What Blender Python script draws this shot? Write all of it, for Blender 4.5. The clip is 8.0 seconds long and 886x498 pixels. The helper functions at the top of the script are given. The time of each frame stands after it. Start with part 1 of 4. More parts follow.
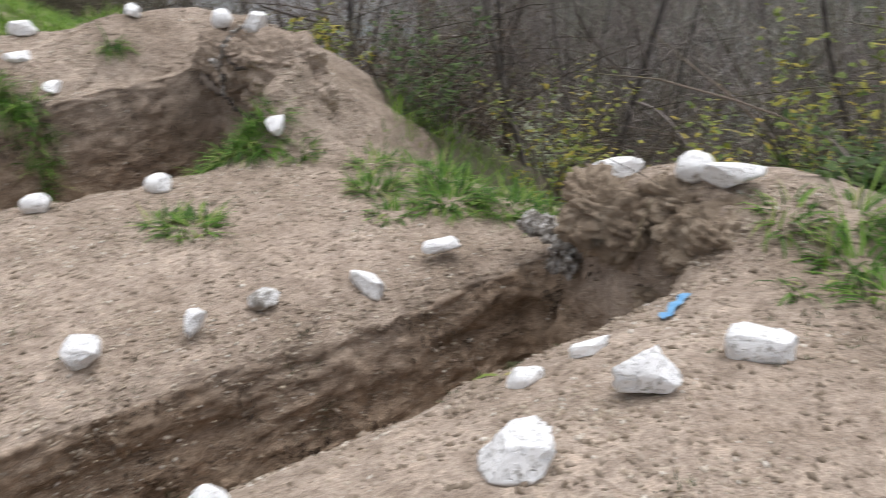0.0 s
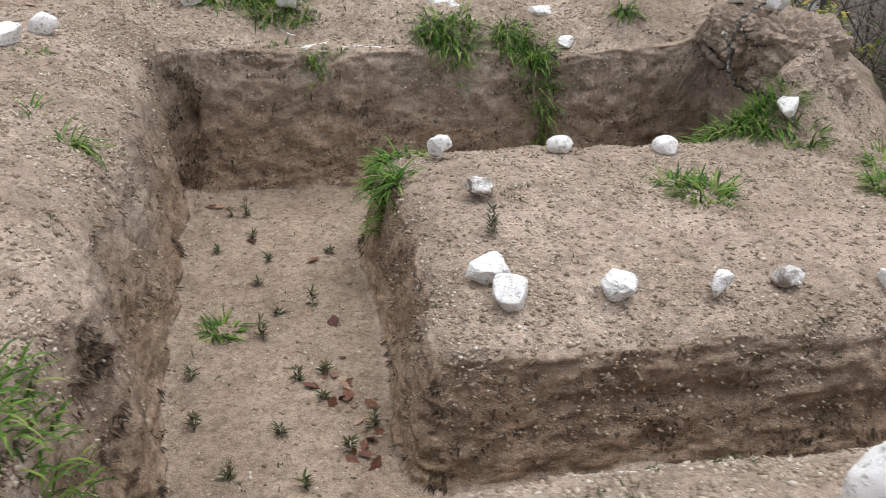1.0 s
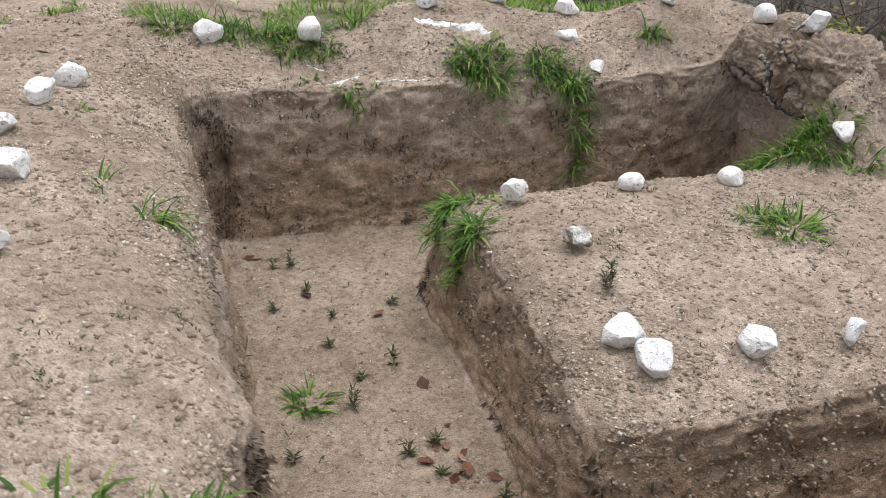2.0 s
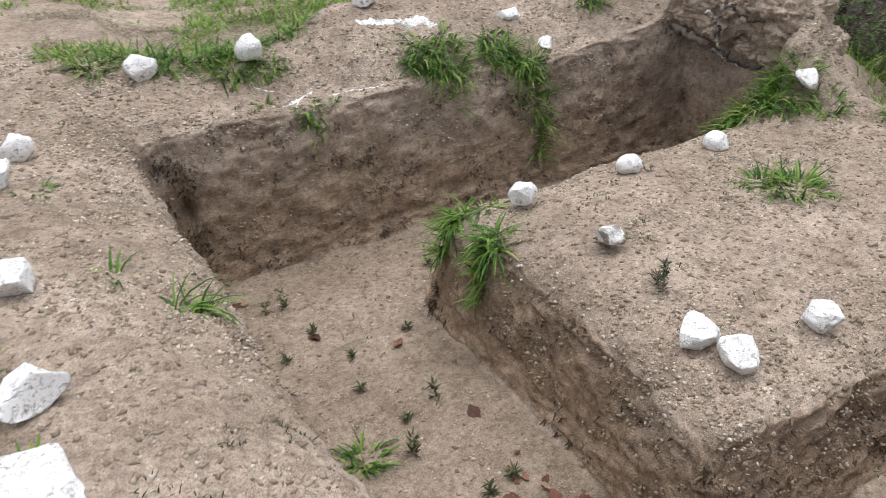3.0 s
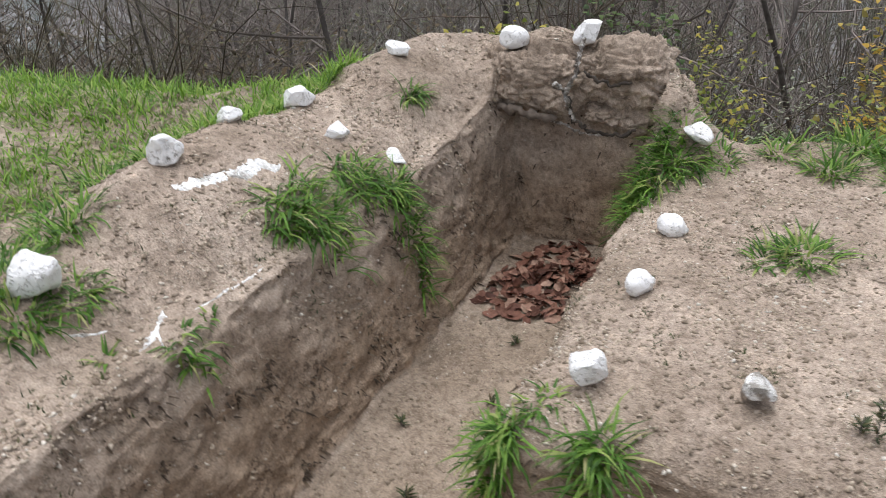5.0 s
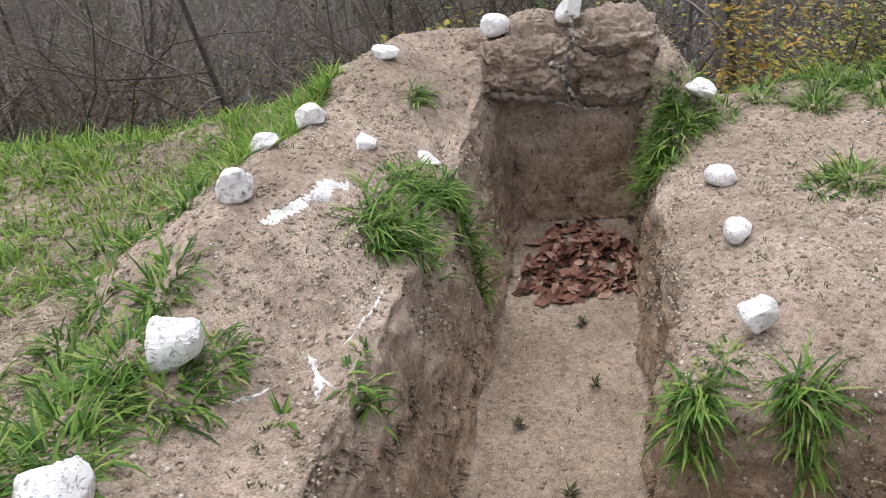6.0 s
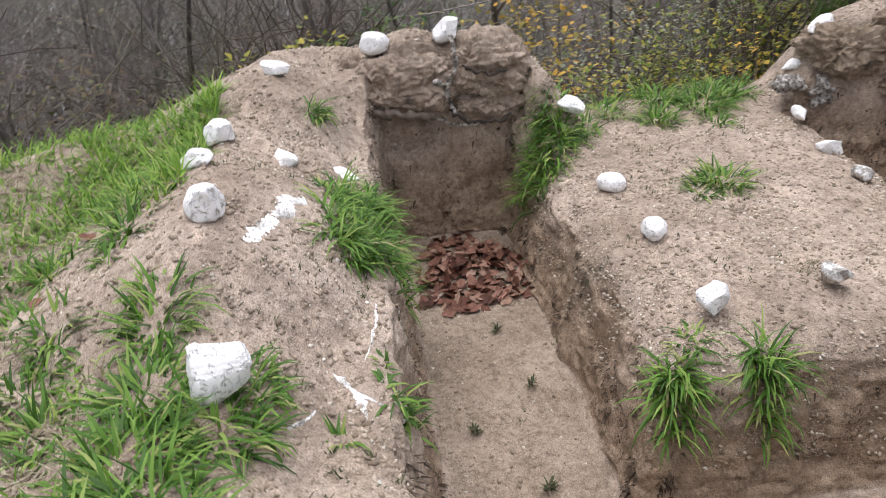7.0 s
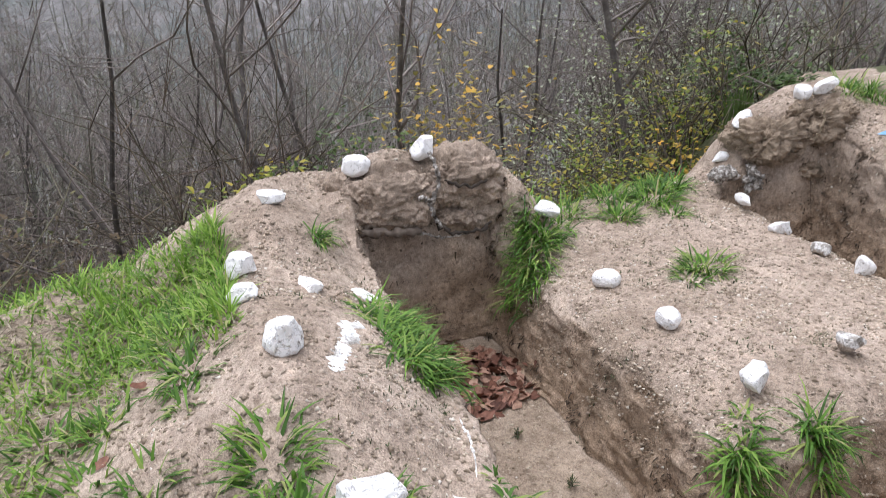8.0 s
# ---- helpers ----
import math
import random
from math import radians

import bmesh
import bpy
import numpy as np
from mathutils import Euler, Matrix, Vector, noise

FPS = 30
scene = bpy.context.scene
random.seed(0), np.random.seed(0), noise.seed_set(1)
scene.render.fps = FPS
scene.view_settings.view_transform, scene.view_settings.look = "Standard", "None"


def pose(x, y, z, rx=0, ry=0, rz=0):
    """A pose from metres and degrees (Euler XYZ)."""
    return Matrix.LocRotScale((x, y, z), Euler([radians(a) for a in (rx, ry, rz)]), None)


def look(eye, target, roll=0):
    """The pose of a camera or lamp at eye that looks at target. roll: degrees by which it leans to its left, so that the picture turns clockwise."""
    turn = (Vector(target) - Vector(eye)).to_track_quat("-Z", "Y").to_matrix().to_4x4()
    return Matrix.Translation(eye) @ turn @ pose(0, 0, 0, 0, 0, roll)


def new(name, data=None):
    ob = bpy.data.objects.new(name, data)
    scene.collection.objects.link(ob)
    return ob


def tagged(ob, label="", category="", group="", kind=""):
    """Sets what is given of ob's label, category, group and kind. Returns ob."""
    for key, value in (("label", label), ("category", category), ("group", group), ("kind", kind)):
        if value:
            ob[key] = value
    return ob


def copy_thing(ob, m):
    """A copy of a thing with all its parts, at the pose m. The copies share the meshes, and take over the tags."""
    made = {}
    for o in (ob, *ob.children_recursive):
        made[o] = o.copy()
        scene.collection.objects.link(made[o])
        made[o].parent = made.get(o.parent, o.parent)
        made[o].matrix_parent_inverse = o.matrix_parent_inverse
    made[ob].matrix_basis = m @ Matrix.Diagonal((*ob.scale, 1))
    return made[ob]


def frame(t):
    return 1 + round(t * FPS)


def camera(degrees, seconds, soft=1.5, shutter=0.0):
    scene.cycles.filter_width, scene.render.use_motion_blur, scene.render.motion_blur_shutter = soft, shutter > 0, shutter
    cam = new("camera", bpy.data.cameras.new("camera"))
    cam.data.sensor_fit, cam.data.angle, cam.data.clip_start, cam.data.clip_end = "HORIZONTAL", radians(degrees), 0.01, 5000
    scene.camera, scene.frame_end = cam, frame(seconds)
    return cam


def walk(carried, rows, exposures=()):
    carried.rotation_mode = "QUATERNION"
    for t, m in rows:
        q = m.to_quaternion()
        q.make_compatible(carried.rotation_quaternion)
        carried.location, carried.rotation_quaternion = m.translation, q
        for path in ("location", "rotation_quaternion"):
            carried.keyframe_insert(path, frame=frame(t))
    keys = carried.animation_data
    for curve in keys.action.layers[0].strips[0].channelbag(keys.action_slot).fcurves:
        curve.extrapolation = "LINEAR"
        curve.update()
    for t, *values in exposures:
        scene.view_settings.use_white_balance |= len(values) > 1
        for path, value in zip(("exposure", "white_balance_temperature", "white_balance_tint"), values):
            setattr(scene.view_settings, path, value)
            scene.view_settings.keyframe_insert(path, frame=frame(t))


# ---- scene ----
# x runs along the long trenches (north-east), y across them, z = 0 is the trench floor
cam = camera(56.0, 8.0, soft=0.75, shutter=0.2)
PATH = [
    (0, (0.04, -4.356, 2.502), (1.11, -2.931, 1.595), 1.7),
    (0.1, (-0.023, -4.358, 2.498), (0.925, -2.854, 1.584), 1.3),
    (0.3, (-0.146, -4.354, 2.484), (0.562, -2.728, 1.558), 1.2),
    (0.5, (-0.277, -4.319, 2.488), (0.195, -2.627, 1.532), 1.8),
    (1, (-0.735, -4.177, 2.441), (-0.412, -2.456, 1.475), 1.8),
    (1.5, (-1.083, -3.93, 2.489), (-0.641, -2.237, 1.521), 3.4),
    (1.7, (-1.254, -3.825, 2.533), (-0.786, -2.136, 1.568), 3.3),
    (2.8, (-1.998, -3.22, 2.733), (-1.3, -1.675, 1.672), -3.5),
    (3, (-2.055, -3.082, 2.764), (-1.277, -1.58, 1.698), -2.9),
    (3.5, (-2.209, -2.595, 2.726), (-1.056, -1.36, 1.655), -0.0),
    (4, (-2.242, -1.987, 2.66), (-0.929, -0.923, 1.59), -2.3),
    (4.5, (-2.288, -1.352, 2.614), (-0.854, -0.403, 1.594), -0.5),
    (5, (-2.363, -0.703, 2.605), (-0.822, 0.127, 1.638), -3.0),
    (5.2, (-2.388, -0.456, 2.629), (-0.824, 0.366, 1.69), -4.7),
    (6.3, (-2.695, 0.759, 2.511), (-0.983, 1.076, 1.527), -7.6),
    (6.5, (-2.698, 0.96, 2.533), (-0.983, 1.214, 1.536), -6.7),
    (7, (-2.714, 1.409, 2.526), (-0.961, 1.209, 1.584), -1.2),
    (7.5, (-2.648, 1.838, 2.555), (-0.881, 1.466, 1.694), -3.7),
    (8, (-2.607, 2.128, 2.587), (-0.813, 1.604, 1.873), -2.8),
]
walk(cam, [(t, look(eye, target, roll)) for t, eye, target, roll in PATH],
     exposures=[(0, 0.4, 6250, 12), (0.5, 0.36, 6300, 12), (1.5, 0.38, 6350, 12), (4.5, 0.48, 6150, 11), (6.5, 0.57, 6250, 15), (8, 0.72, 6050, 15)])

# ---- light: an overcast winter day ----
world = bpy.data.worlds.new("overcast_sky")
scene.world = world
world.use_nodes = True
wn, wl = world.node_tree.nodes, world.node_tree.links
sky = wn.new("ShaderNodeTexSky")
sky.sky_type, sky.sun_disc = "NISHITA", False
sky.sun_elevation, sky.sun_rotation, sky.dust_density = radians(70), radians(80), 4.0
grey = wn.new("ShaderNodeHueSaturation")
grey.inputs["Saturation"].default_value = 0.22
wl.new(sky.outputs["Color"], grey.inputs["Color"])
wl.new(grey.outputs["Color"], wn["Background"].inputs["Color"])
wn["Background"].inputs["Strength"].default_value = 0.15
sun = new("sun", bpy.data.lights.new("sun", "SUN"))
sun.data.energy, sun.data.angle, sun.data.color = 0.9, radians(50), (1.0, 0.95, 0.88)
sun.matrix_world = look((-7, 6, 30), (0, 0, 0))


# ---- materials ----
def material(name, rough=0.9):
    m = bpy.data.materials.new(name)
    m.use_nodes = True
    nt = m.node_tree
    b = nt.nodes["Principled BSDF"]
    b.inputs["Roughness"].default_value = rough
    b.inputs["Specular IOR Level"].default_value = 0.25
    return m, nt, b


def noise_node(nt, scale, detail=6, rough=0.6, coord=None, kind="Object"):
    tc = coord or nt.nodes.new("ShaderNodeTexCoord").outputs[kind]
    n = nt.nodes.new("ShaderNodeTexNoise")
    n.inputs["Scale"].default_value, n.inputs["Detail"].default_value, n.inputs["Roughness"].default_value = scale, detail, rough
    nt.links.new(tc, n.inputs["Vector"])
    return n.outputs["Fac"]


def ramp(nt, fac, *stops):
    r = nt.nodes.new("ShaderNodeValToRGB")
    el = r.color_ramp.elements
    while len(el) < len(stops):
        el.new(0.5)
    for e, (p, c) in zip(el, stops):
        e.position, e.color = p, (*c, 1) if len(c) == 3 else c
    nt.links.new(fac, r.inputs["Fac"])
    return r.outputs["Color"]


def mix(nt, fac, a, b, mode="MIX"):
    m = nt.nodes.new("ShaderNodeMix")
    m.data_type, m.blend_type = "RGBA", mode
    for sock, v in ((m.inputs[0], fac), (m.inputs[6], a), (m.inputs[7], b)):
        if isinstance(v, (int, float)):
            sock.default_value = v
        elif isinstance(v, tuple):
            sock.default_value = (*v, 1)
        else:
            nt.links.new(v, sock)
    return m.outputs[2]


def bump(nt, b, height, strength=0.5, dist=0.01):
    n = nt.nodes.new("ShaderNodeBump")
    n.inputs["Strength"].default_value, n.inputs["Distance"].default_value = strength, dist
    nt.links.new(height, n.inputs["Height"])
    nt.links.new(n.outputs["Normal"], b.inputs["Normal"])


def strata_coord(nt):
    m = nt.nodes.new("ShaderNodeMapping")
    m.inputs["Scale"].default_value = (0.6, 0.6, 1.5)
    nt.links.new(nt.nodes.new("ShaderNodeTexCoord").outputs["Object"], m.inputs["Vector"])
    return m.outputs["Vector"]


def soil_colour(nt, light, mid, dark, big, fine):
    c = ramp(nt, big, (0.36, dark), (0.5, mid), (0.64, light))
    return mix(nt, 1.0, c, fine, "MULTIPLY")


def attribute(nt, name, wobble):
    a = nt.nodes.new("ShaderNodeAttribute")
    a.attribute_name = name
    m = nt.nodes.new("ShaderNodeMath")
    m.operation = "MULTIPLY_ADD"
    nt.links.new(wobble, m.inputs[0])
    m.inputs[1].default_value = 0.9
    s = nt.nodes.new("ShaderNodeMath")
    s.operation = "SUBTRACT"
    nt.links.new(a.outputs["Fac"], s.inputs[0])
    s.inputs[1].default_value = 0.45
    nt.links.new(s.outputs[0], m.inputs[2])
    return ramp(nt, m.outputs[0], (0.1, (0, 0, 0)), (0.95, (1, 1, 1)))


def pebble_layer(nt, scale, size, where):
    """Rounded pebbles scattered where a mask allows: their cover, and a colour of each one's own."""
    v = nt.nodes.new("ShaderNodeTexVoronoi")
    v.inputs["Scale"].default_value = scale
    warp = nt.nodes.new("ShaderNodeTexCoord").outputs["Object"]
    nt.links.new(warp, v.inputs["Vector"])
    cover = ramp(nt, v.outputs["Distance"], (size, (1, 1, 1)), (size + 0.1, (0, 0, 0)))
    return mix(nt, 1.0, cover, where, "MULTIPLY"), v.outputs["Color"]


def soil_material():
    m, nt, b = material("sandy_earth", 0.95)
    big = noise_node(nt, 1.5, 6, 0.62)
    lumps = noise_node(nt, 11, 6, 0.62)
    fine_n = noise_node(nt, 34, 6, 0.65)
    grit = noise_node(nt, 150, 3, 0.6)
    fine = ramp(nt, fine_n, (0.3, (0.6, 0.57, 0.54)), (0.5, (1, 1, 1)), (0.7, (1.26, 1.25, 1.24)))
    fine = mix(nt, 1.0, fine, ramp(nt, lumps, (0.32, (0.7, 0.68, 0.66)), (0.5, (1, 1, 1)), (0.7, (1.16, 1.15, 1.13))), "MULTIPLY")
    fine = mix(nt, 1.0, fine, ramp(nt, grit, (0.33, (0.66, 0.64, 0.62)), (0.5, (1, 1, 1)), (0.68, (1.28, 1.27, 1.25))), "MULTIPLY")
    wob = noise_node(nt, 7, 6, 0.7)
    top = soil_colour(nt, (0.475, 0.394, 0.322), (0.385, 0.313, 0.251), (0.29, 0.231, 0.178), big, fine)
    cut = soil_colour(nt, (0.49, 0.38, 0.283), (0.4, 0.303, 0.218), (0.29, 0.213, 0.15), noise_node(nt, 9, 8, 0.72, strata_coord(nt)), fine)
    low = soil_colour(nt, (0.39, 0.318, 0.249), (0.33, 0.267, 0.206), (0.26, 0.205, 0.154), big, fine)
    c = mix(nt, attribute(nt, "trodden", wob), top, low)
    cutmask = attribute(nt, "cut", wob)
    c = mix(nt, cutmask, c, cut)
    # shade of pits and root holes painted on the cut faces, in clusters
    hole_shade = mix(nt, 1.0, ramp(nt, noise_node(nt, 44, 4, 0.65), (0.53, (0, 0, 0)), (0.6, (0.9, 0.9, 0.9))), ramp(nt, noise_node(nt, 3.1, 4), (0.5, (0, 0, 0)), (0.6, (1, 1, 1))), "MULTIPLY")
    c = mix(nt, mix(nt, 1.0, hole_shade, cutmask, "MULTIPLY"), c, (0.075, 0.05, 0.034))
    # damp, dark crumbly patches of humus with their own ragged outline
    stain = ramp(nt, noise_node(nt, 5, 8, 0.78), (0.59, (0, 0, 0)), (0.68, (0.5, 0.5, 0.5)))
    specks = ramp(nt, noise_node(nt, 26, 5, 0.66), (0.66, (0, 0, 0)), (0.74, (0.45, 0.45, 0.45)))
    c = mix(nt, stain, c, (0.17, 0.128, 0.094))
    c = mix(nt, specks, c, (0.12, 0.09, 0.064))
    # embedded pebbles of two sizes
    patch = ramp(nt, noise_node(nt, 4, 5, 0.65), (0.44, (0, 0, 0)), (0.64, (0.75, 0.75, 0.75)))
    p1, col1 = pebble_layer(nt, 62, 0.2, patch)
    p2, col2 = pebble_layer(nt, 130, 0.22, ramp(nt, noise_node(nt, 9, 5), (0.42, (0.05, 0.05, 0.05)), (0.64, (0.55, 0.55, 0.55))))
    for cover, col in ((p2, col2), (p1, col1)):
        sep = nt.nodes.new("ShaderNodeSeparateColor")
        nt.links.new(col, sep.inputs["Color"])
        tint = ramp(nt, sep.outputs[0], (0.0, (0.27, 0.21, 0.155)), (0.45, (0.43, 0.35, 0.265)), (0.8, (0.55, 0.48, 0.385)), (1.0, (0.68, 0.64, 0.57)))
        c = mix(nt, cover, c, tint)
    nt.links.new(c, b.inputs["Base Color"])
    h = mix(nt, 0.5, mix(nt, 0.5, lumps, mix(nt, 0.35, fine_n, grit)), mix(nt, 0.35, p1, p2), "ADD")
    crumbly = mix(nt, 1.0, noise_node(nt, 17, 7, 0.75, strata_coord(nt)), cutmask, "MULTIPLY")
    bump(nt, b, mix(nt, 1.0, h, crumbly, "ADD"), 0.85, 0.03)
    return m


def litter_material():
    m, nt, b = material("woodland_soil", 0.95)
    fine = noise_node(nt, 3, 8, 0.7)
    c = ramp(nt, fine, (0.3, (0.055, 0.045, 0.03)), (0.5, (0.12, 0.1, 0.07)), (0.7, (0.2, 0.165, 0.125)))
    g = ramp(nt, noise_node(nt, 0.35, 4), (0.45, (0, 0, 0)), (0.62, (0.7, 0.7, 0.7)))
    c = mix(nt, g, c, (0.09, 0.11, 0.045))
    nt.links.new(c, b.inputs["Base Color"])
    bump(nt, b, fine, 0.8, 0.1)
    return m


SOIL, WOODS = soil_material(), litter_material()


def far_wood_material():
    m, nt, b = material("hazy_bare_forest", 1.0)
    # pale blue-grey tones stand in for haze over the far slope
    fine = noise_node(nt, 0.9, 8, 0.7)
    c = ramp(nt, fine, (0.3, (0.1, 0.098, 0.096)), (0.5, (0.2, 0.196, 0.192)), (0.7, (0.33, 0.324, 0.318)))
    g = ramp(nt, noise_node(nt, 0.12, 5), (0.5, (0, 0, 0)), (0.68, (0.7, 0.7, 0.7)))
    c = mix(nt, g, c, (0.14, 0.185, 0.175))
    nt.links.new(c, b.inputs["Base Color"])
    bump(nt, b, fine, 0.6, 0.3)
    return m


FARWOOD = far_wood_material()


def simple(name, stops, scale=4.0, rough=0.85, strength=0.3, dist=0.01, rand=0.0):
    m, nt, b = material(name, rough)
    c = ramp(nt, noise_node(nt, scale, 6), *stops)
    if rand:
        oi = nt.nodes.new("ShaderNodeObjectInfo")
        hs = nt.nodes.new("ShaderNodeHueSaturation")
        mr = nt.nodes.new("ShaderNodeMapRange")
        mr.inputs["To Min"].default_value, mr.inputs["To Max"].default_value = 1 - rand, 1 + rand
        nt.links.new(oi.outputs["Random"], mr.inputs["Value"])
        nt.links.new(mr.outputs["Result"], hs.inputs["Value"])
        nt.links.new(c, hs.inputs["Color"])
        c = hs.outputs["Color"]
    nt.links.new(c, b.inputs["Base Color"])
    bump(nt, b, noise_node(nt, scale * 6, 6), strength, dist)
    return m


def island(name, stops, rough=0.6, trans=0.0, patches=0.0):
    """A colour of its own for each blade or leaf of a joined mesh."""
    m, nt, b = material(name, rough)
    g = nt.nodes.new("ShaderNodeNewGeometry")
    c = ramp(nt, g.outputs["Random Per Island"], *stops)
    if patches:
        # stands of different kinds of shrub: dark, olive, russet and pale
        c = mix(nt, 1.0, c, ramp(nt, noise_node(nt, patches, 5, 0.6), (0.36, (0.42, 0.4, 0.38)), (0.46, (0.95, 0.85, 0.75)), (0.54, (0.75, 0.82, 0.6)), (0.66, (1.5, 1.42, 1.35))), "MULTIPLY")
    nt.links.new(c, b.inputs["Base Color"])
    if trans:
        t = nt.nodes.new("ShaderNodeBsdfTranslucent")
        nt.links.new(c, t.inputs["Color"])
        x = nt.nodes.new("ShaderNodeMixShader")
        x.inputs[0].default_value = trans
        out = nt.nodes["Material Output"]
        nt.links.new(b.outputs[0], x.inputs[1])
        nt.links.new(t.outputs[0], x.inputs[2])
        nt.links.new(x.outputs[0], out.inputs["Surface"])
    return m


def object_random(name, stops, rough=0.65):
    """A colour of its own for each object."""
    m, nt, b = material(name, rough)
    oi = nt.nodes.new("ShaderNodeObjectInfo")
    c = ramp(nt, oi.outputs["Random"], *stops)
    vein = ramp(nt, noise_node(nt, 60, 4), (0.35, (0.65, 0.62, 0.6)), (0.65, (1.15, 1.15, 1.15)))
    nt.links.new(mix(nt, 1.0, c, vein, "MULTIPLY"), b.inputs["Base Color"])
    return m


def paint_material(name="whitewash", worn=0.0):
    m, nt, b = material(name, 0.8)
    n = noise_node(nt, 34 if worn < 0.05 else 12, 8, 0.75)
    c = ramp(nt, n, (0.31 + worn, (0.27, 0.25, 0.22)), (0.37 + worn, (0.62, 0.61, 0.58)), (0.43 + worn, (0.9, 0.9, 0.89)))
    # chipped and earth-stained spots
    spots_ = mix(nt, 1.0, ramp(nt, noise_node(nt, 55, 5, 0.7), (0.56, (0, 0, 0)), (0.62, (0.8, 0.8, 0.8))), ramp(nt, noise_node(nt, 9, 4), (0.48, (0, 0, 0)), (0.6, (1, 1, 1))), "MULTIPLY")
    c = mix(nt, spots_, c, (0.3, 0.275, 0.24))
    # bare, earth-crusted stone where the brush did not reach
    a = nt.nodes.new("ShaderNodeAttribute")
    a.attribute_name = "bare"
    crust = ramp(nt, noise_node(nt, 28, 6, 0.7), (0.35, (0.15, 0.118, 0.088)), (0.65, (0.36, 0.3, 0.24)))
    c = mix(nt, a.outputs["Fac"], c, crust)
    nt.links.new(c, b.inputs["Base Color"])
    h = mix(nt, 0.5, noise_node(nt, 24, 8, 0.75), ramp(nt, noise_node(nt, 48, 3, 0.5), (0.55, (1, 1, 1)), (0.66, (0, 0, 0))))
    bump(nt, b, h, 0.9, 0.016)
    return m


WHITE, HALF = paint_material("whitewash", 0.012), paint_material("worn_whitewash", 0.13)
LIME = paint_material("spilt_lime", 0.09)
BAG = simple("earth_caked_sacking", ((0.3, (0.13, 0.098, 0.07)), (0.5, (0.3, 0.235, 0.17)), (0.72, (0.46, 0.38, 0.29))), 11, 0.95, 0.9, 0.02)
GREYBAG = simple("grey_sacking", ((0.38, (0.14, 0.12, 0.1)), (0.5, (0.38, 0.35, 0.31)), (0.6, (0.72, 0.7, 0.67))), 32, 0.9, 0.9, 0.02)
DARKROOT_CRACK = simple("dead_root_and_crack", ((0.3, (0.03, 0.025, 0.02)), (0.7, (0.11, 0.09, 0.075))), 30, 0.9, 0.6, 0.01)
WEED = island("weed_leaves", ((0.0, (0.03, 0.035, 0.015)), (0.5, (0.05, 0.07, 0.025)), (0.85, (0.08, 0.1, 0.035)), (1.0, (0.14, 0.09, 0.05))), 0.6)
GRAVEL = island("gravel", ((0.0, (0.24, 0.19, 0.14)), (0.45, (0.42, 0.345, 0.26)), (0.85, (0.54, 0.465, 0.37)), (1.0, (0.7, 0.66, 0.59))), 0.9)
CRUMB = island("earth_crumbs", ((0.0, (0.2, 0.158, 0.115)), (0.6, (0.33, 0.268, 0.205)), (1.0, (0.42, 0.35, 0.28))), 0.95)
STRAW = island("straw", ((0.0, (0.13, 0.1, 0.065)), (0.5, (0.27, 0.22, 0.15)), (1.0, (0.45, 0.4, 0.3))), 0.8)
ROOTLET = island("rootlets", ((0.0, (0.035, 0.025, 0.018)), (0.7, (0.09, 0.065, 0.045)), (1.0, (0.2, 0.15, 0.1))), 0.9)
BLUE = simple("faded_blue_plastic", ((0.3, (0.1, 0.3, 0.55)), (0.7, (0.25, 0.5, 0.75))), 30, 0.5, 0.3, 0.005)
YELLOW = island("yellow_leaves", ((0.0, (0.15, 0.15, 0.05)), (0.4, (0.36, 0.3, 0.08)), (0.6, (0.65, 0.45, 0.08)), (1.0, (0.7, 0.42, 0.08))), 0.6, 0.3)
YELLOWBLADE = island("yellowing_grass", ((0.0, (0.09, 0.17, 0.03)), (0.6, (0.2, 0.27, 0.05)), (1.0, (0.42, 0.36, 0.12))), 0.5, 0.2)
YELLOWGREEN = island("yellow_green_leaves", ((0.0, (0.09, 0.14, 0.03)), (0.5, (0.22, 0.27, 0.05)), (1.0, (0.5, 0.4, 0.07))), 0.6, 0.3)
BUSH = island("bush_leaves", ((0.0, (0.03, 0.06, 0.018)), (0.5, (0.07, 0.12, 0.03)), (1.0, (0.14, 0.2, 0.06))), 0.55, 0.25)
PALEBUSH = island("pale_bush_leaves", ((0.0, (0.19, 0.22, 0.13)), (0.5, (0.32, 0.36, 0.23)), (1.0, (0.46, 0.49, 0.36))), 0.6, 0.25)
RUSSET = island("russet_bramble_leaves", ((0.0, (0.03, 0.024, 0.017)), (0.5, (0.085, 0.062, 0.038)), (0.85, (0.15, 0.11, 0.06)), (1.0, (0.12, 0.16, 0.05))), 0.7, 0.15)
STONE = simple("bare_stone", ((0.3, (0.2, 0.18, 0.15)), (0.7, (0.42, 0.4, 0.36))), 14, 0.85, 0.6, 0.01)
GRASS = island("grass_blades", ((0.0, (0.035, 0.09, 0.014)), (0.4, (0.085, 0.19, 0.026)), (0.78, (0.18, 0.33, 0.05)), (0.93, (0.3, 0.38, 0.1)), (1.0, (0.42, 0.36, 0.2))), 0.5, 0.3)
MEADOW = island("meadow_blades", ((0.0, (0.07, 0.15, 0.02)), (0.45, (0.16, 0.3, 0.035)), (0.85, (0.28, 0.43, 0.07)), (0.95, (0.36, 0.4, 0.13)), (1.0, (0.45, 0.39, 0.23))), 0.5, 0.3)
BRUSH = island("brush_stems", ((0.0, (0.05, 0.042, 0.035)), (0.5, (0.11, 0.09, 0.076)), (1.0, (0.25, 0.215, 0.185))), 0.9, 0, 0.45)
